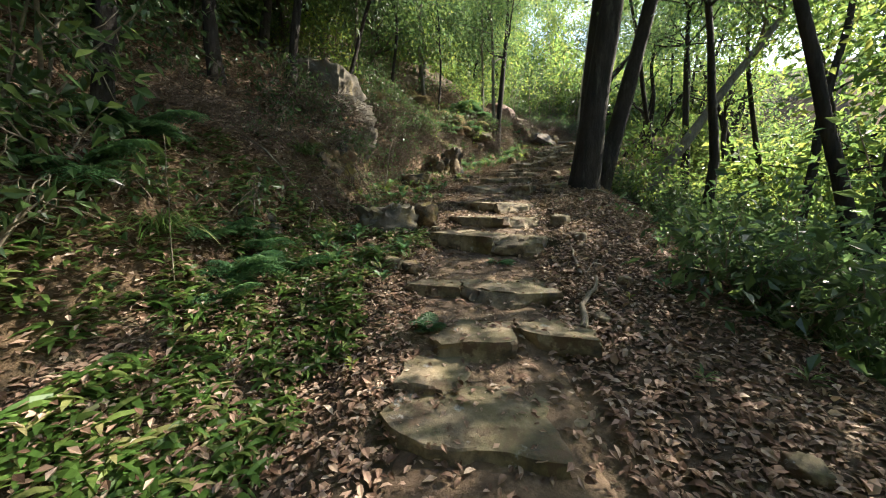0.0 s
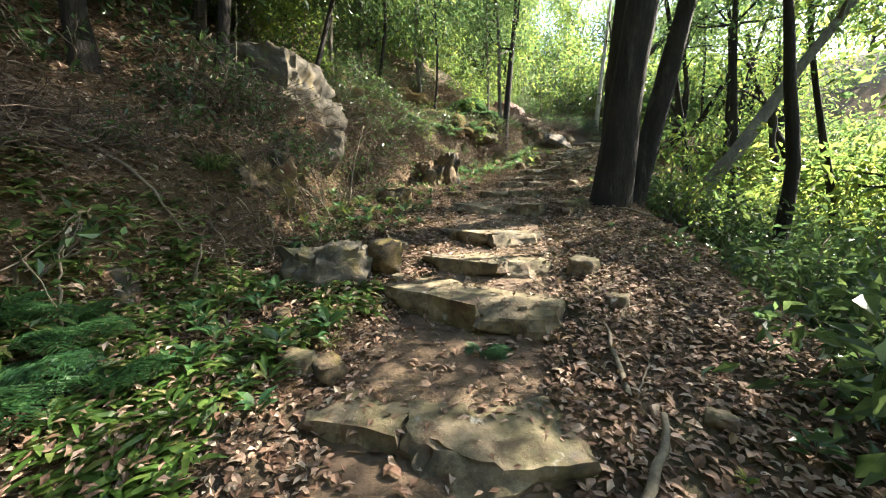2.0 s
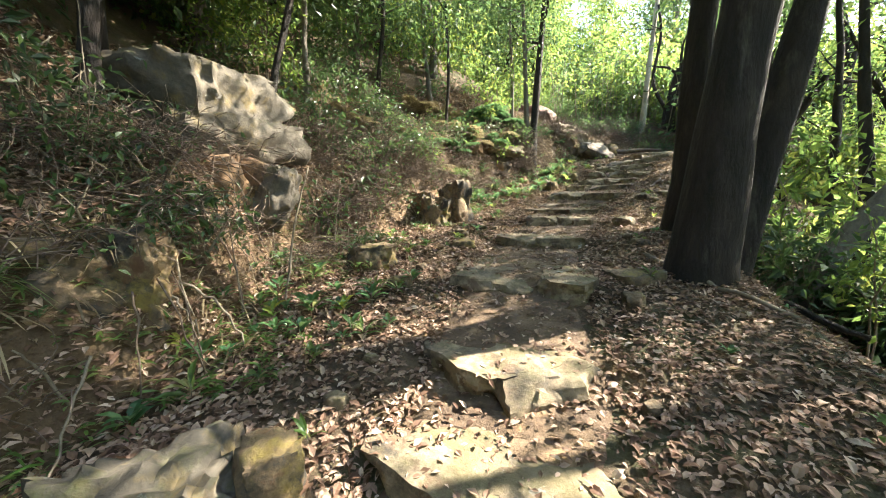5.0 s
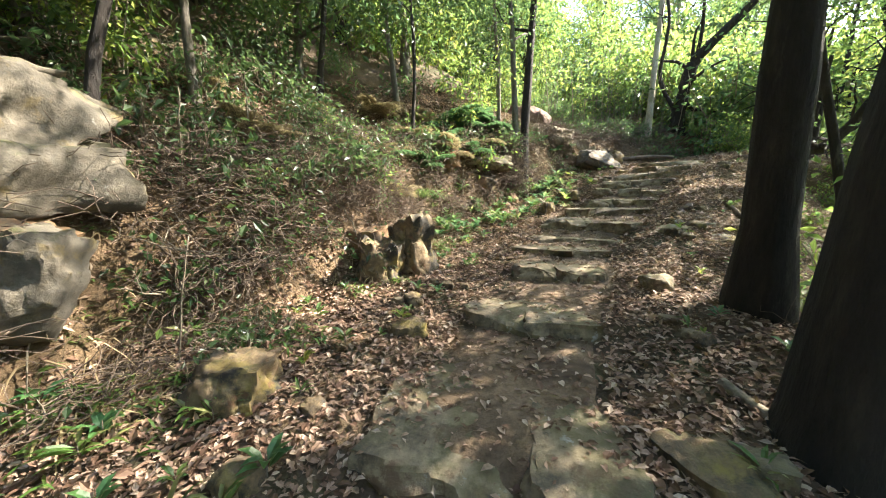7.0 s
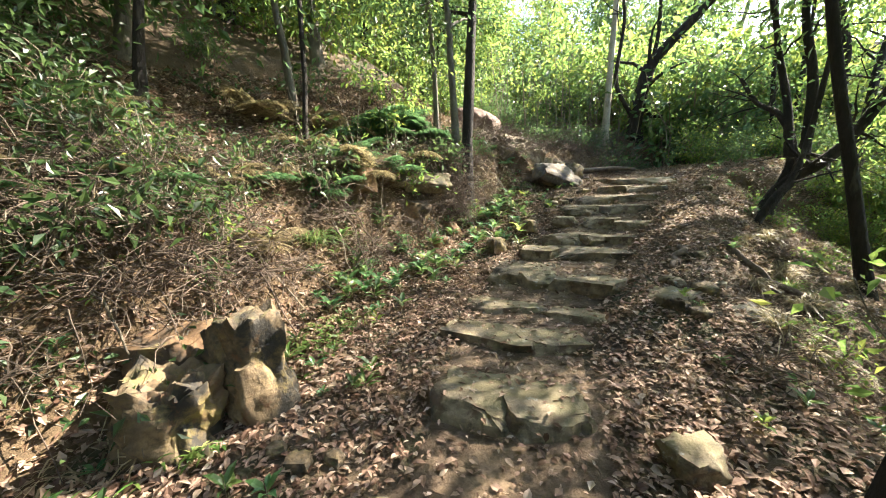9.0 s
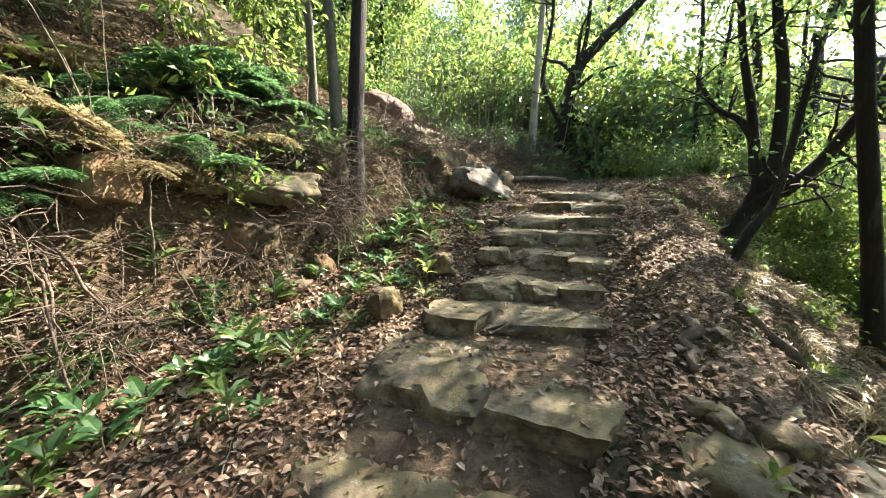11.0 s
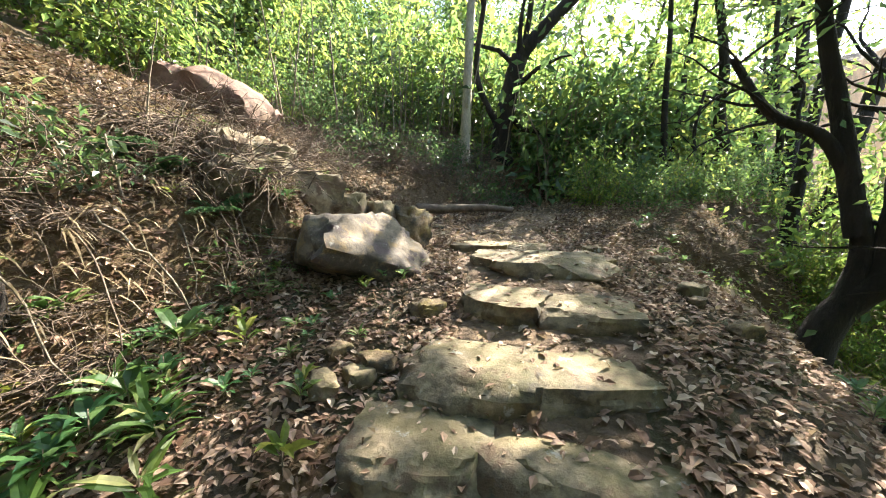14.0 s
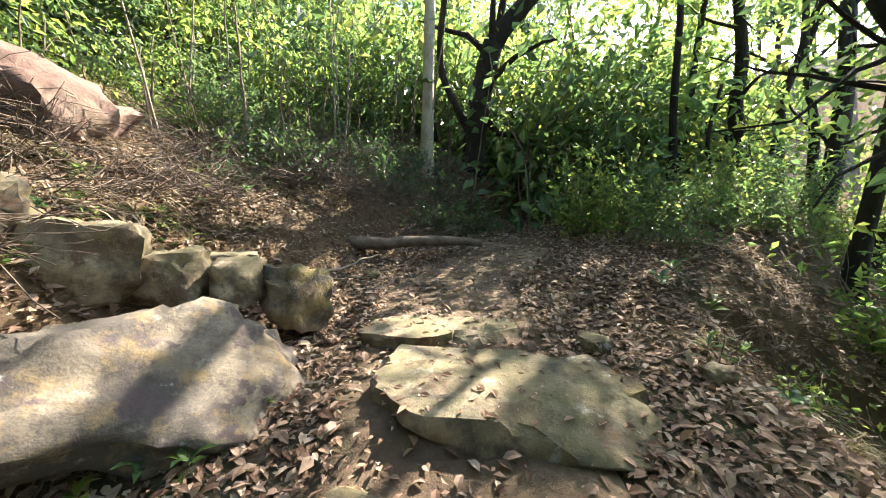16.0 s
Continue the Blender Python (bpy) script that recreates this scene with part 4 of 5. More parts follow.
# low bushes along the top of the bank
for k in range(90):
    s = far_rng.uniform(6.0, 24.5)
    x, y = beside(s, -far_rng.uniform(2.6, 4.0))
    j = 1 if (s < 13 or k % 4 == 0) else (0 if k % 3 else 2)
    if not (1.6 < x < 4.3 and 16.2 < y < 19.6):
        shrub(low_bush[j], x, y, far_rng.uniform(0.5, 1.05), far_rng.uniform(0, 360), names[j])
for k in range(34):
    x, y = beside(far_rng.uniform(20.5, 25.5), -far_rng.uniform(2.3, 4.2))
    j = (0, 2, 1)[k % 3]
    if not (1.6 < x < 4.3 and 16.2 < y < 19.6):
        shrub(low_bush[j], x, y, far_rng.uniform(0.5, 1.1), far_rng.uniform(0, 360), names[j])
# the far bank's bushes
for k in range(40):
    x, y = far_rng.uniform(3.0, 14), far_rng.uniform(19.0, 23.5)
    u = float(along(np.array([x]), np.array([y]))[1][0])
    if u < -1.9 and y > 19.6 + 0.25 * (7 - x):
        shrub(bush[k % 3], x, y, far_rng.uniform(0.4, 0.9), far_rng.uniform(0, 360), names[k % 3])
for k in range(16):
    x, y = far_rng.uniform(8.6, 13), far_rng.uniform(16.2, 18.0)
    shrub(bush[0 if k % 2 else 2], x, y - 0.2, far_rng.uniform(0.35, 0.7), far_rng.uniform(0, 360), names[0 if k % 2 else 2])
for k in range(44):
    x, y = beside(far_rng.uniform(12.0, 18.5), -far_rng.uniform(2.2, 3.6))
    j = 0 if k % 3 == 0 else 1
    shrub(low_bush[j], x, y, far_rng.uniform(0.4, 0.9), far_rng.uniform(0, 360), names[j])
# dark growth on the earth bank behind the log
for k in range(34):
    x = far_rng.uniform(4.6, 8.2)
    y = 19.05 + 0.3 * (6.5 - x) * 0.6 + far_rng.uniform(0.0, 1.3)
    j = (1, 1, 0)[k % 3]
    if math.hypot(x - 7.5, y - 20.2) > 0.35 and math.hypot(x - 8.85, y - 20.4) > 0.6:
        shrub(low_bush[j], x, y, far_rng.uniform(0.6, 1.1), far_rng.uniform(0, 360), names[j])
rows = []
for k in range(60):
    x, y = beside(far_rng.uniform(11.5, 19.0), -far_rng.uniform(2.6, 5.2))
    rows.append(((1, 1, 0)[k % 3], x, y, far_rng.uniform(0.6, 1.1), far_rng.uniform(0, 6.28)))
thicket(rows, "dark low undergrowth on the earth bank", low_bush)
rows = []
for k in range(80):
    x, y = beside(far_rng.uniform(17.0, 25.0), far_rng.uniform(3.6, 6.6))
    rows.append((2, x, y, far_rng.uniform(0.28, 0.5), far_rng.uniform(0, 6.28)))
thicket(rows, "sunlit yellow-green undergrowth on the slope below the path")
shrub(low_bush[2], 7.98, 9.1, 1.3, 40, "sunlit yellow-green shrub in a clearing on the slope")
# brown tangles of dead twigs on the bank


def brush_mesh(seed):
    rng = np.random.default_rng(seed)
    st = []
    for k in range(70):
        a = rng.uniform(0, 6.28)
        p, r = limb(rng.standard_normal(3) * np.array([0.18, 0.18, 0.05]), (math.cos(a), math.sin(a), rng.uniform(-0.2, 1.2)), rng.uniform(0.3, 0.8), 0.005, rng, 6, 0.9, -0.9)
        st.append(tube(p, np.maximum(r, 0.0025), 4))
    v, f = join(st)
    return mesh_of("dry_brush", v, f, BRUSH)


brushes = [brush_mesh(k) for k in range(3)]
for k in range(190):
    x, y = beside(far_rng.uniform(12.0, 19.0) if k < 40 or k >= 130 else far_rng.uniform(8, 12), -far_rng.uniform(2.4, 3.6))
    if 60 <= k < 130:
        x, y = beside(far_rng.uniform(20.0, 25.5), -far_rng.uniform(2.2, 4.2))
    if 100 <= k < 130:
        x, y = far_rng.uniform(4.0, 8.4), far_rng.uniform(18.9, 20.8)
    ob = new("dry_brush", brushes[k % 3])
    ob.matrix_world = pose(x, y, lz(x, y) + 0.05, 0, 0, far_rng.uniform(0, 360))
    tagged(ob, "tangle of dead brown twigs hanging on the bank", "brushwood", "dead brush", "stuff")
for k in range(58):
    x, y = beside(far_rng.uniform(13.5, 21.5), far_rng.uniform(1.7, 3.2)) if k < 30 else beside(far_rng.uniform(16.5, 21.0), -far_rng.uniform(2.2, 3.0))
    ob = new("dry_brush", brushes[k % 3])
    ob.matrix_world = pose(x, y, lz(x, y) + 0.03, 0, 0, far_rng.uniform(0, 360)) @ Matrix.Scale(far_rng.uniform(0.5, 0.85), 4)
    tagged(ob, "tangle of dead brown twigs beside the path" if k < 30 else "tangle of dead brown twigs hanging on the bank", "brushwood", "dead brush", "stuff")
for k in range(18):
    x, y = beside(far_rng.uniform(14.0, 23.0), far_rng.uniform(2.1, 3.6))
    shrub(low_bush[2], x, y, far_rng.uniform(0.35, 0.7), far_rng.uniform(0, 360), names[2])
# dark shrubs that crowd the path's lower right side
count_low = 0
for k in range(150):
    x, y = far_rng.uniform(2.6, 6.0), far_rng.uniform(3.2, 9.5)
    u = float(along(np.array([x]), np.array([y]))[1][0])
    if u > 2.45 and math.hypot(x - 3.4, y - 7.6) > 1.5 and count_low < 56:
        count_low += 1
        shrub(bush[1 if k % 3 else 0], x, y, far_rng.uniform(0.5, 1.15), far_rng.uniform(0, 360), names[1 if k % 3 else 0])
# thin-stemmed saplings
sap = [shrub_mesh(45 + k, 3.2, 0.7, 420, 0.1, (LEAF_MID, LEAF_SUN, LEAF_DARK)[k], stems=2) for k in range(3)]
for k in range(70):
    x, y = far_rng.uniform(-4, 12), far_rng.uniform(2, 24)
    u = float(along(np.array([x]), np.array([y]))[1][0])
    if -2.9 < u < 2.3 or (y > 9.5 and 0 < u < 5.5):
        continue
    j = 2 if (y < 9 and u < 0) else k % 2
    shrub(sap[j], x, y, far_rng.uniform(0.6, 1.2), far_rng.uniform(0, 360), "thin-stemmed leafy sapling among the undergrowth", group="saplings")

# ---- ferns, seedlings and dry brush ----


def frond_mesh(seed, length, leaf):
    """An arching frond: a midrib, paired side ribs that shorten towards the tip, and rows of small leaflets along them."""
    rng = np.random.default_rng(seed)
    t = np.linspace(0.14, 1, 20)
    rib = np.stack([t * length * 0.9, 0 * t, length * (0.5 * t - 0.62 * t ** 2.2)], 1)
    d = unit(np.gradient(rib, axis=0))
    pieces = [tube(np.concatenate([[[0, 0, 0]], rib]), np.linspace(0.005, 0.001, 21), 4)]
    at, dirs, size = [], [], []
    for sgn in (-1, 1):
        for k in range(20):
            reach = length * 0.36 * math.sin(math.pi * min(t[k] * 0.84 + 0.14, 1.0)) ** 0.8 + 0.01
            out = unit(d[k] * 0.5 + np.array([0, sgn, -0.15]) + 0.08 * rng.standard_normal(3))
            across = np.cross(out, np.array([0, 0, 1.0]))
            steps = np.linspace(0.08, 1.0, 9)
            for q in steps:
                p = rib[k] + out * reach * q - np.array([0, 0, 0.25]) * reach * q * q
                for side in (-1, 1):
                    at.append(p)
                    dirs.append(across * side + out * 0.7 + 0.1 * rng.standard_normal(3))
                    size.append(reach * 0.24 * (1.15 - 0.8 * q) + 0.006)
    size = np.array(size)
    v, f = leaves(np.array(at), np.array(dirs), size, size * 0.5, rng, 0.08, np.array([0, 0, 1.0]))
    pieces.append((v, f.tolist()))
    v, f = join(pieces)
    return mesh_of("frond", v, f, leaf)


FRONDS = [frond_mesh(1, 0.6, FERN), frond_mesh(2, 0.5, FERN), frond_mesh(3, 0.6, STRAW)]


def fern(x, y, scale, seed, label="green fern with arching fronds", dry=False, z=None, count=9):
    rng = np.random.default_rng(seed)
    t = thing("fern", (x, y, (lz(x, y) if z is None else z) - 0.01), label, "fern", "ferns")
    t.scale = (scale, scale, scale)
    for k in range(count):
        ob = part("frond", FRONDS[2] if dry else FRONDS[k % 2], t)
        s = rng.uniform(0.7, 1.15)
        ob.matrix_local = pose(0, 0, 0, 0, rng.uniform(-48, -4), 360 / count * k + rng.uniform(-20, 20)) @ Matrix.Scale(s, 4)
    return t


fern_rng = np.random.default_rng(12)
for k, (x, y, s) in enumerate(((-1.75, 3.55, 0.9), (-1.45, 3.9, 0.7), (-2.05, 3.75, 0.9), (-1.65, 3.2, 0.6), (-1.9, 4.1, 0.8), (-2.5, 3.0, 0.9), (-2.6, 3.6, 1.0), (-0.02, 3.1, 0.35), (0.75, 4.45, 0.35),
                               (1.15, 15.15, 1.6), (1.4, 15.4, 1.5), (0.8, 14.95, 1.7), (1.0, 15.65, 1.5), (0.5, 14.65, 1.6), (1.65, 15.5, 1.2), (0.4, 13.6, 1.1), (0.9, 13.9, 1.1), (-0.4, 12.2, 0.9), (-0.9, 11.2, 0.9),
                               (2.95, 16.35, 0.5), (3.3, 16.2, 0.5), (2.6, 16.6, 0.6), (3.6, 16.9, 0.5), (0.2, 12.9, 1.0), (-1.3, 10.4, 0.8))):
    fern(x, y, s, 200 + k)
for k in range(34):
    x, y = fern_rng.uniform(-2.6, 1.4), fern_rng.uniform(9.3, 15)
    u = float(along(np.array([x]), np.array([y]))[1][0])
    if -4.2 < u < -2.5:
        fern(x, y, fern_rng.uniform(0.7, 1.2), 300 + k, "withered brown fern drooping over the bank", True)


def plant_mesh(seed, leaf, count, length, wide, stem):
    rng = np.random.default_rng(seed)
    a = rng.uniform(0, 6.28, count)
    h = rng.uniform(0.3, 1.0, count) * stem
    at = np.stack([0.01 * np.cos(a), 0.01 * np.sin(a), h], 1)
    d = np.stack([np.cos(a), np.sin(a), rng.uniform(0.1, 0.8, count)], 1)
    L = length * rng.uniform(0.7, 1.2, count)
    v1, f1 = oval_leaves(at, d, L, L * wide, rng)
    v0, f0 = tube([(0, 0, -0.03), (0.004, 0, stem * 0.5), (0, 0.004, stem)], [0.004, 0.003, 0.002], 4)
    return mesh_of("stalk", v0, f0, TWIG), mesh_of("foliage", v1, f1, leaf)


plants = [plant_mesh(1, FERN, 9, 0.12, 0.42, 0.12), plant_mesh(2, LEAF_MID, 8, 0.15, 0.4, 0.16), plant_mesh(3, GRASS, 11, 0.16, 0.22, 0.1), plant_mesh(4, LEAF_SUN, 8, 0.13, 0.4, 0.14)]
plant_rng = np.random.default_rng(31)
count = 0
while count < 250:
    s = plant_rng.uniform(6.5, 23)
    i = int(s / S_NODE[-1] * 499)
    u = -plant_rng.uniform(1.0, 2.9) if plant_rng.uniform() < 0.8 else plant_rng.uniform(1.2, 2.4)
    n = math.hypot(TX[i], TY[i])
    x, y = LX[i] + u * TY[i] / n, LY[i] - u * TX[i] / n
    k = int(plant_rng.choice(4, p=(0.4, 0.25, 0.25, 0.1)))
    t = thing("seedling", on(x, y), "small broad-leaved green plant among dead leaves", "plant", "seedlings", turn=plant_rng.uniform(0, 360))
    z = plant_rng.uniform(0.4, 0.95)
    t.scale = (z, z, z)
    part("stalk", plants[k][0], t)
    part("foliage", plants[k][1], t)
    count += 1


for k in range(190):
    cx, cy, sp = ((2.55, 13.9, 0.55), (0.75, 12.3, 0.5), (-0.6, 7.1, 0.7), (2.9, 15.0, 0.4), (1.5, 13.0, 0.4), (-1.0, 4.2, 0.4))[k % 6]
    x, y = cx + sp * plant_rng.standard_normal(), cy + sp * plant_rng.standard_normal()
    if float(along(np.array([x]), np.array([y]))[1][0]) < -0.85:
        j = int(plant_rng.choice(4, p=(0.5, 0.2, 0.25, 0.05)))
        t = thing("weed", on(x, y), "low leafy green weed beside the steps", "plant", "weeds", turn=plant_rng.uniform(0, 360))
        z = plant_rng.uniform(0.7, 1.4)
        t.scale = (z, z, z)
        part("stalk", plants[j][0], t)
        part("foliage", plants[j][1], t)


def tufts(n, rng, pick, per, length, width, droop, lift):
    """Many small plants of narrow blades, as points over the ground."""
    x, y = pick(n)
    z = land(x, y)
    base = np.repeat(np.stack([x, y, z], 1), per, 0) + rng.standard_normal((n * per, 3)) * np.array([0.012, 0.012, 0.0])
    base[:, 2] += rng.uniform(0, 0.08, len(base))
    a = rng.uniform(0, 6.28, n * per)
    d = np.stack([np.cos(a), np.sin(a), rng.uniform(*lift, n * per)], 1)
    return blades(base, d, length * rng.uniform(0.5, 1.2, n * per), width * rng.uniform(0.7, 1.2, n * per), rng, droop)


g_rng = np.random.default_rng(8)


def low_left(n):
    x, y = g_rng.uniform(-2.6, -0.1, n * 4), g_rng.uniform(0.6, 5.2, n * 4)
    u = along(x, y)[1]
    ok = (u > -3.0) & (u < -0.95 - 0.25 * np.sin(y * 2.1) - 0.6 * sstep((3.2 - y) / 0.6)) & (rough_noise(x, y, 3.5, 4) > -0.22)
    return x[ok][:n], y[ok][:n]


gx1, gy1 = low_left(1500)
v, f = tufts(len(gx1), g_rng, lambda n: (gx1, gy1), 6, 0.18, 0.034, 0.45, (0.2, 1.0))
tagged(new("dwarf_bamboo", mesh_of("dwarf_bamboo", v, f, GRASS)), "low green bamboo grass growing through dead leaves", "grass", kind="stuff")


def bank_grass(n):
    x, y = g_rng.uniform(-3.5, 4.5, n * 6), g_rng.uniform(5, 19, n * 6)
    u = along(x, y)[1]
    ok = (u > -3.6) & (u < -1.6) & (rough_noise(x, y, 2.5, 9) > 0.12)
    return x[ok][:n], y[ok][:n]


gx2, gy2 = bank_grass(1500)
v, f = tufts(len(gx2), g_rng, lambda n: (gx2, gy2), 6, 0.13, 0.018, 0.5, (0.2, 1.0))
tagged(new("bank_grass", mesh_of("bank_grass", v, f, GRASS)), "thin green grass and weeds on the earth bank", "grass", kind="stuff")
gx3, gy3 = bank_grass(900)
v, f = tufts(len(gx3), g_rng, lambda n: (gx3 - 0.25, gy3 + 0.2), 6, 0.3, 0.012, 0.8, (0.1, 0.9))
tagged(new("dry_grass", mesh_of("dry_grass", v, f, STRAW)), "withered straw-coloured grass hanging on the bank", "grass", kind="stuff")


def grass_tuft(x, y, z, scale, seed, mat, label):
    rng = np.random.default_rng(seed)
    a = rng.uniform(0, 6.28, 150)
    d = np.stack([np.cos(a), np.sin(a), rng.uniform(0.6, 2.2, 150)], 1)
    v, f = blades(rng.standard_normal((150, 3)) * np.array([0.05, 0.05, 0]), d, 0.75 * rng.uniform(0.5, 1.2, 150), 0.014, rng, 0.75)
    ob = new("grass_tuft", mesh_of("grass_tuft", v, f, mat))
    ob.matrix_world = pose(x, y, z)
    ob.scale = (scale, scale, scale)
    return tagged(ob, label, "grass", "grass tufts")


grass_tuft(3.95, 20.6, lz(3.95, 20.6), 1.4, 1, LEAF_SUN, "bright green arching grass tuft on the bank")
grass_tuft(2.9, 20.2, lz(2.9, 20.2), 1.3, 2, STRAW, "dry straw-coloured grass clump on the bank")
grass_tuft(2.2, 20.8, lz(2.2, 20.8), 1.4, 3, STRAW, "dry straw-coloured grass clump on the bank")
grass_tuft(4.7, 20.3, lz(4.7, 20.3), 1.0, 4, STRAW, "dry straw-coloured grass clump on the bank")
grass_tuft(0.15, 12.4, lz(0.15, 12.4), 0.8, 5, GRASS, "long green grass tuft hanging over the bank")
grass_tuft(-2.2, 3.3, lz(-2.2, 3.3), 0.9, 6, GRASS, "long green grass tuft hanging over the bank")
grass_tuft(-1.9, 5.6, lz(-1.9, 5.6), 0.8, 7, GRASS, "long green grass tuft hanging over the bank")
for k in range(9):
    grass_tuft(-1.2 + 0.2 * k, 10.6 + 0.4 * k, lz(-1.2 + 0.2 * k, 10.6 + 0.4 * k), 0.8, 10 + k, STRAW, "dry drooping grass clump on the bank")

for k, (x, y) in enumerate(((5.5, 12.5), (5.9, 12.8), (6.2, 12.5), (5.3, 11.9), (6.5, 13.1), (5.0, 11.3))):
    grass_tuft(x, y, lz(x, y), 0.55, 30 + k, STRAW, "dry straw-coloured grass on the edge of the drop")
grass_tuft(6.0, 12.2, lz(6.0, 12.2), 0.6, 40, LEAF_SUN, "bright yellow-green grass on the edge of the drop")

for k in range(34):
    x, y = beside(g_rng.uniform(13.5, 21.5), g_rng.uniform(1.7, 3.3))
    grass_tuft(x, y, lz(x, y), g_rng.uniform(0.4, 0.75), 50 + k, STRAW, "dry straw-coloured grass on the edge of the drop")

# ---- fallen wood and hanging twigs ----


def stick(points, r, label, mat=None, name="branch", sides=7, crook=0.5):
    rng = np.random.default_rng(int(abs(points[0][0]) * 100))
    p = np.array(points, float)
    t = np.linspace(0, 1, 10)
    q = np.stack([np.interp(t, np.linspace(0, 1, len(p)), p[:, k]) for k in range(3)], 1) + rng.standard_normal((10, 3)) * r * crook
    v, f = tube(q, r * (1 - 0.5 * t), sides, rng, 0.08)
    return tagged(new(name, mesh_of(name, v, f, mat or TWIG, True)), label, "branch")


def g3(x, y, dz=0.03):
    return (x, y, lz(x, y) + dz)


stick([g3(1.25, 3.1), g3(1.35, 3.4, 0.06), g3(1.62, 3.75, 0.08)], 0.03, "crooked pale dead branch lying by the steps")
stick([g3(1.5, 3.9), g3(1.62, 4.5)], 0.022, "dry grey stick lying by the steps")
stick([(5.72, 18.6, 3.93), (6.5, 18.3, 3.92), (7.35, 18.0, 3.9)], 0.1, "weathered brown log lying across the head of the steps", BRUSH, "log", 12, 0.2)
stick([g3(4.9, 17.3, 0.05), g3(5.5, 17.75, 0.12), g3(6.1, 18.3, 0.1)], 0.022, "dry bent branch on the bank")
stick([g3(5.0, 17.5, 0.04), g3(5.8, 17.6, 0.07)], 0.014, "thin dry stick on the bank")
stick([g3(2.75, 8.3, 0.03), g3(3.0, 7.6, 0.05), g3(3.3, 7.0, 0.03)], 0.035, "dead branch lying at the foot of the tree")
stick([g3(-2.5, 4.75, 0.05), g3(-2.1, 4.95, 0.1), g3(-1.8, 5.0, 0.12)], 0.018, "pale crooked root on the bank")
stick([g3(-0.6, 11.3, 0.06), g3(-0.2, 11.6, 0.14), g3(0.3, 11.7, 0.05)], 0.014, "pale thin root winding along the bank")
stick([g3(5.3, 12.4, 0.03), g3(5.7, 12.1, 0.05), g3(6.1, 11.7, 0.05)], 0.06, "mossy fallen branch beside the path", BRUSH)
stick([g3(2.45, 12.35, 0.02), g3(2.7, 13.0, 0.03)], 0.014, "dry stick among dead leaves")
stick([(4.0, 8.1, 0.9), (3.6, 7.6, 1.32), (3.9, 7.1, 1.2)], 0.05, "exposed root running down from the tree", BARK)
stick([g3(4.8, 12.3, 0.0), g3(4.55, 12.15, 0.03), g3(4.35, 11.9, 0.0)], 0.05, "mossy crooked root beside the path", BRUSH)
twig_rng = np.random.default_rng(55)
for k in range(60):
    s = twig_rng.uniform(8.5, 21.5)
    x, y = beside(s, -float(np.interp(s, BANK_S, BANK_D)) - twig_rng.uniform(0.15, 0.6))
    a, b = beside(s + twig_rng.uniform(-0.2, 0.2), -float(np.interp(s, BANK_S, BANK_D)) + twig_rng.uniform(0.0, 0.35))
    top, foot = lz(x, y) + 0.04, lz(a, b) + 0.05
    stick([(x, y, top), (0.5 * (x + a) + 0.05, 0.5 * (y + b), 0.45 * top + 0.55 * foot + 0.1), (a, b, foot)], twig_rng.uniform(0.005, 0.013), "thin root hanging down the earth bank", BRUSH if k % 3 else TWIG, "root", 5, 1.2)
for k in range(26):
    s = twig_rng.uniform(7, 22)
    i = int(s / S_NODE[-1] * 499)
    u = -twig_rng.uniform(2.2, 3.4)
    n = math.hypot(TX[i], TY[i])
    x, y = LX[i] + u * TY[i] / n, LY[i] - u * TX[i] / n
    z = lz(x, y)
    dx, dy = twig_rng.uniform(-0.3, 0.3, 2)
    h = twig_rng.uniform(0.3, 1.3)
    stick([(x, y, z - 0.05), (x + dx * 0.5, y + dy * 0.5, z + h * 0.6), (x + dx, y + dy, z + h)], twig_rng.uniform(0.005, 0.014), "thin bare twig standing on the bank", name="twig", sides=5)
for k in range(46):
    x, y = twig_rng.uniform(2.6, 9.5), twig_rng.uniform(19.2, 21.4)
    z, h = lz(x, y), twig_rng.uniform(0.9, 2.8)
    dx, dy = twig_rng.uniform(-0.35, 0.35, 2) * h * 0.5
    stick([(x, y, z - 0.05), (x + dx * 0.6, y + dy * 0.5, z + h * 0.6), (x + dx, y + dy, z + h)], twig_rng.uniform(0.008, 0.022), "thin bare stem standing on the far bank", TWIG if k % 2 else BRUSH, "stem", 5)
for k in range(70):
    s = twig_rng.uniform(5, 23)
    i = int(s / S_NODE[-1] * 499)
    u = twig_rng.choice([-1, 1]) * twig_rng.uniform(0.8, 2.0)
    n = math.hypot(TX[i], TY[i])
    x, y = LX[i] + u * TY[i] / n, LY[i] - u * TX[i] / n
    a, h = twig_rng.uniform(0, 6.28), twig_rng.uniform(0.1, 0.35)
    stick([g3(x, y, 0.015), g3(x + h * math.cos(a), y + h * math.sin(a), 0.02)], twig_rng.uniform(0.004, 0.009), "small dry twig among dead leaves", name="twig", sides=5)

# ---- fallen leaves ----


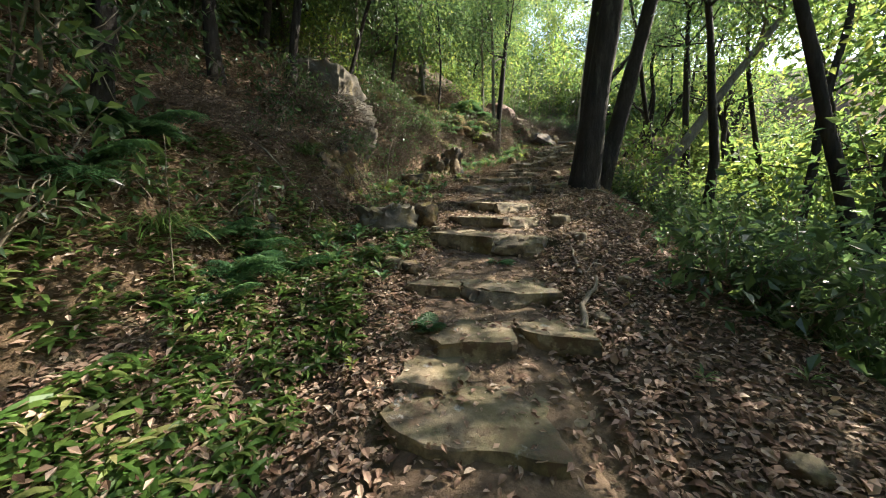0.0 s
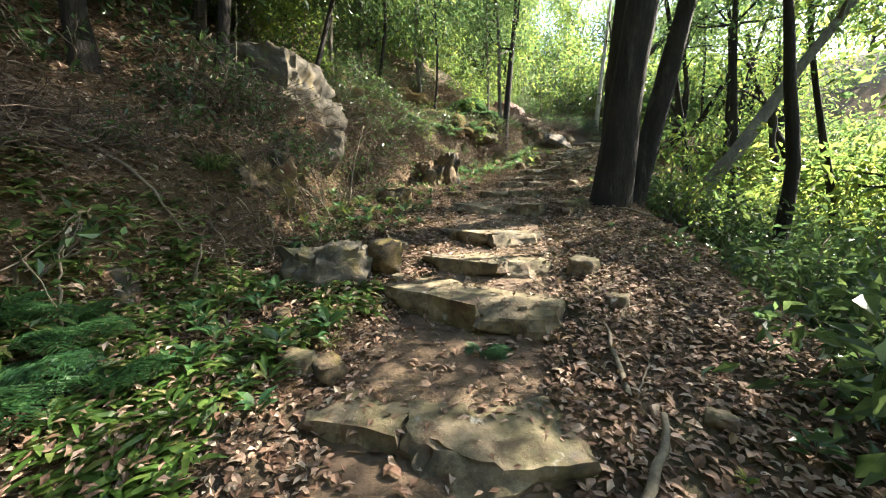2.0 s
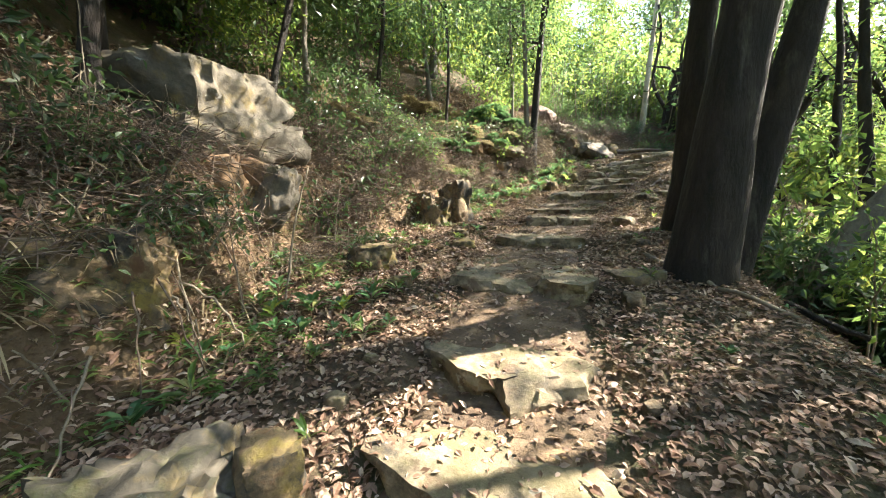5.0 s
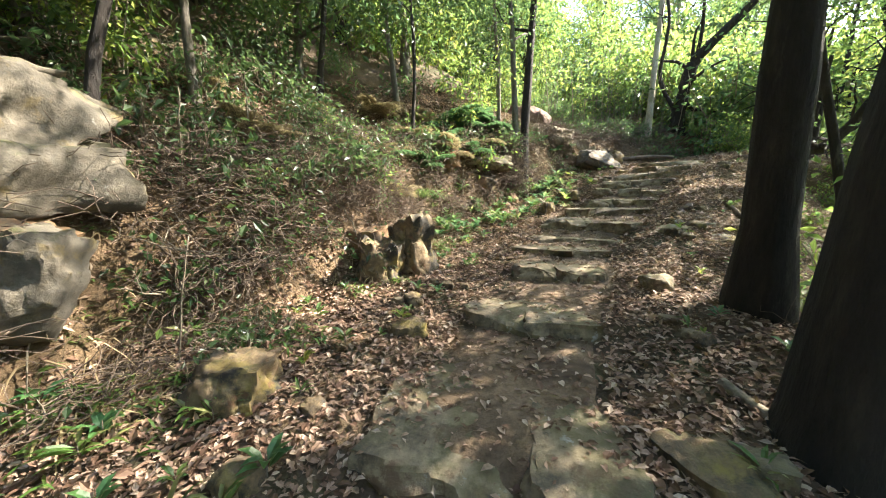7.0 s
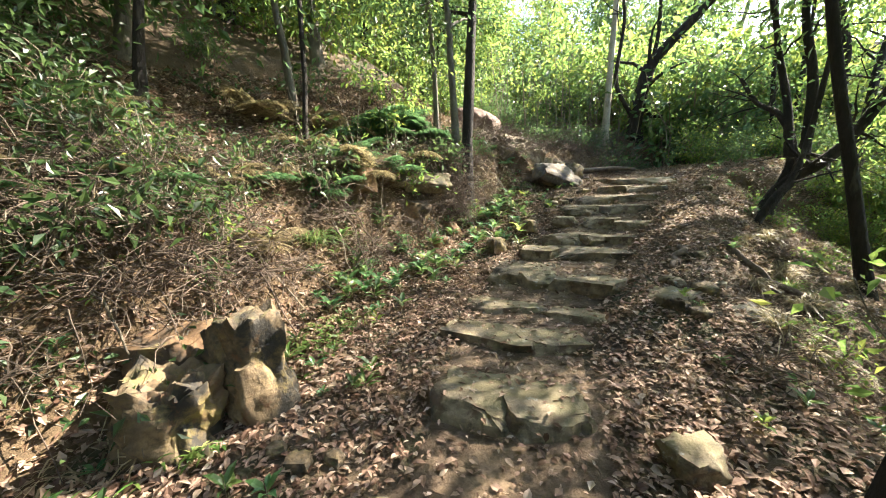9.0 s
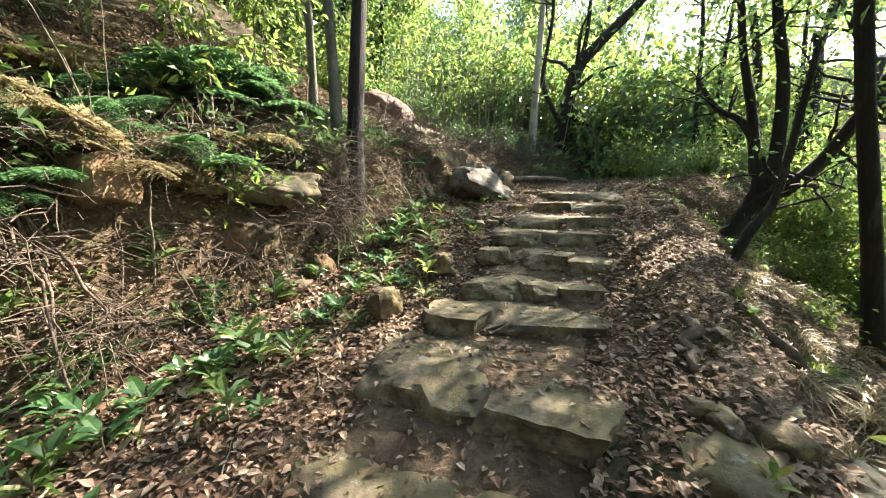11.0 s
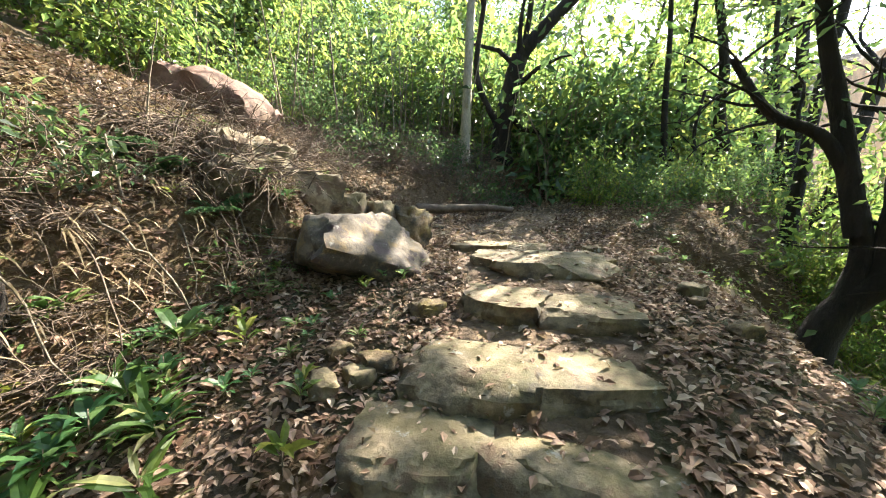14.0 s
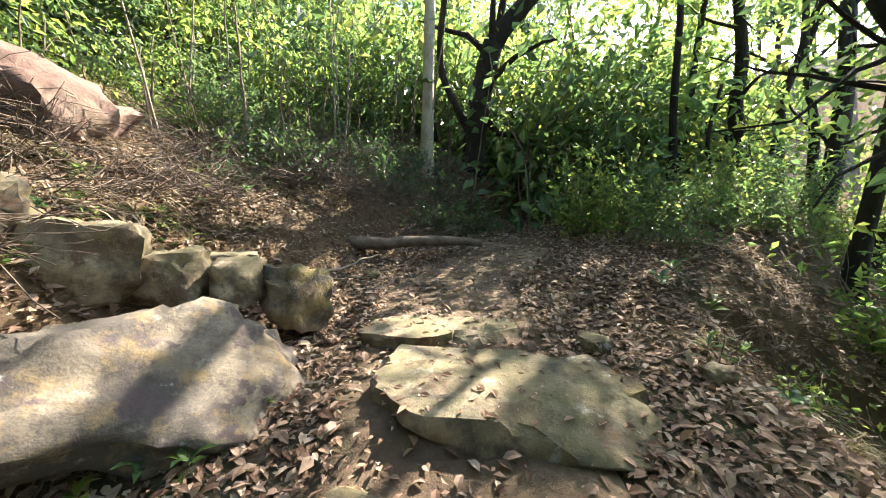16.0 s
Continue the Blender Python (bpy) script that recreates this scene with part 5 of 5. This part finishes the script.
def litter(n, seed, low, high):
    rng = np.random.default_rng(seed)
    x, y = rng.uniform(-4, 10, n), rng.uniform(0.2, 20, n)
    u = along(x, y)[1]
    keep = (u > -4.8) & (u < 4.0) & ((np.abs(u) > 0.6) | (rng.uniform(0, 1, n) < 0.2))
    x, y = x[keep], y[keep]
    n = len(x)
    u = along(x, y)[1]
    z = land(x, y) + rng.uniform(0.002, 0.026, n) + 0.024 * (np.abs(u) < 0.7)
    d = rng.standard_normal((n, 3)) * np.array([1, 1, 0.28])
    L = low + (high - low) * rng.beta(1.2, 2.2, n)
    W = L * rng.uniform(0.36, 0.58, n)
    at = np.stack([x, y, z], 1)
    near = (u > -2.6) & (u < 2.0) & (rng.uniform(0, 1, n) < 0.7)
    v, f = leaves(at[~near], d[~near], L[~near], W[~near], rng, 0.16, np.array([0, 0, 1.0]))
    v2, f2 = oval_leaves(at[near], d[near], L[near], W[near] * 1.15, rng)
    o = len(v)
    return np.concatenate([v, v2]), f.tolist() + [tuple(i + o for i in q) for q in f2]


far_litter = np.random.default_rng(92)
x, y = far_litter.uniform(4, 17, 26000), far_litter.uniform(15, 26, 26000)
keep = (y > 20) | (x > 10)
x, y = x[keep], y[keep]
L = far_litter.uniform(0.07, 0.15, len(x))
v, f = leaves(np.stack([x, y, land(x, y) + 0.02], 1), far_litter.standard_normal((len(x), 3)) * np.array([1, 1, 0.15]), L, L * 0.5, far_litter, 0.15, np.array([0, 0, 1.0]))
tagged(new("leaf_litter", mesh_of("leaf_litter", v, f, LITTER)), "dead leaves on the far bank", "leaf litter", kind="stuff")
v, f = litter(360000, 90, 0.028, 0.1)
tagged(new("leaf_litter", mesh_of("leaf_litter", v, f, LITTER)), "brown and tan fallen leaves covering the ground", "leaf litter", kind="stuff")

# dead leaves on the bank's face
bank_rng = np.random.default_rng(95)
x, y = bank_rng.uniform(-5, 5, 130000), bank_rng.uniform(3, 19, 130000)
u = along(x, y)[1]
x, y = x[(u < -1.5) & (u > -5.2)], y[(u < -1.5) & (u > -5.2)]
L = bank_rng.uniform(0.035, 0.095, len(x))
v, f = leaves(np.stack([x, y, land(x, y) + bank_rng.uniform(0.005, 0.03, len(x))], 1), bank_rng.standard_normal((len(x), 3)) * np.array([1, 1, 0.6]), L, L * 0.5, bank_rng, 0.18, np.array([0.4, -0.2, 1.0]))
tagged(new("leaf_litter", mesh_of("leaf_litter", v, f, LITTER)), "brown dead leaves caught on the earth bank", "leaf litter", kind="stuff")

# dead leaves caught in the low grass
n = len(gx1) * 5
r90 = np.random.default_rng(91)
k = r90.integers(0, len(gx1), n)
at = np.stack([gx1[k], gy1[k], land(gx1[k], gy1[k])], 1) + r90.standard_normal((n, 3)) * np.array([0.09, 0.09, 0.0]) + np.array([0, 0, 1.0]) * r90.uniform(0.01, 0.11, (n, 1))
L = r90.uniform(0.03, 0.075, n)
v, f = leaves(at, r90.standard_normal((n, 3)) * np.array([1, 1, 0.4]), L, L * 0.5, r90, 0.2, np.array([0, 0, 1.0]))
tagged(new("leaf_litter", mesh_of("leaf_litter", v, f, LITTER)), "dead leaves caught in low green grass", "leaf litter", kind="stuff")

# leaves and crumbs lying on the steps
from mathutils.bvhtree import BVHTree
verts, polys = [], []
for ob in stairs.children:
    o = len(verts)
    verts += [ob.matrix_basis @ v.co for v in ob.data.vertices]
    polys += [[i + o for i in p.vertices] for p in ob.data.polygons]
tops = BVHTree.FromPolygons(verts, polys)
spots = []
for k in range(5200):
    x, y = beside(r90.uniform(5.5, 22.5), r90.uniform(-0.95, 0.95))
    hit = tops.ray_cast(Vector((x, y, 8)), Vector((0, 0, -1)))
    if hit[0] is not None and abs(hit[1].z) > 0.6 and r90.uniform() < 0.75:
        spots.append(hit[0] + Vector((0, 0, 0.004)))
at = np.array([tuple(p) for p in spots])
L = r90.uniform(0.015, 0.075, len(at))
v, f = leaves(at, r90.standard_normal((len(at), 3)) * np.array([1, 1, 0.1]), L, L * 0.5, r90, 0.15, np.array([0, 0, 1.0]))
tagged(new("leaf_litter", mesh_of("leaf_litter", v, f, LITTER)), "scattered dead leaves lying on the stone steps", "leaf litter", kind="stuff")
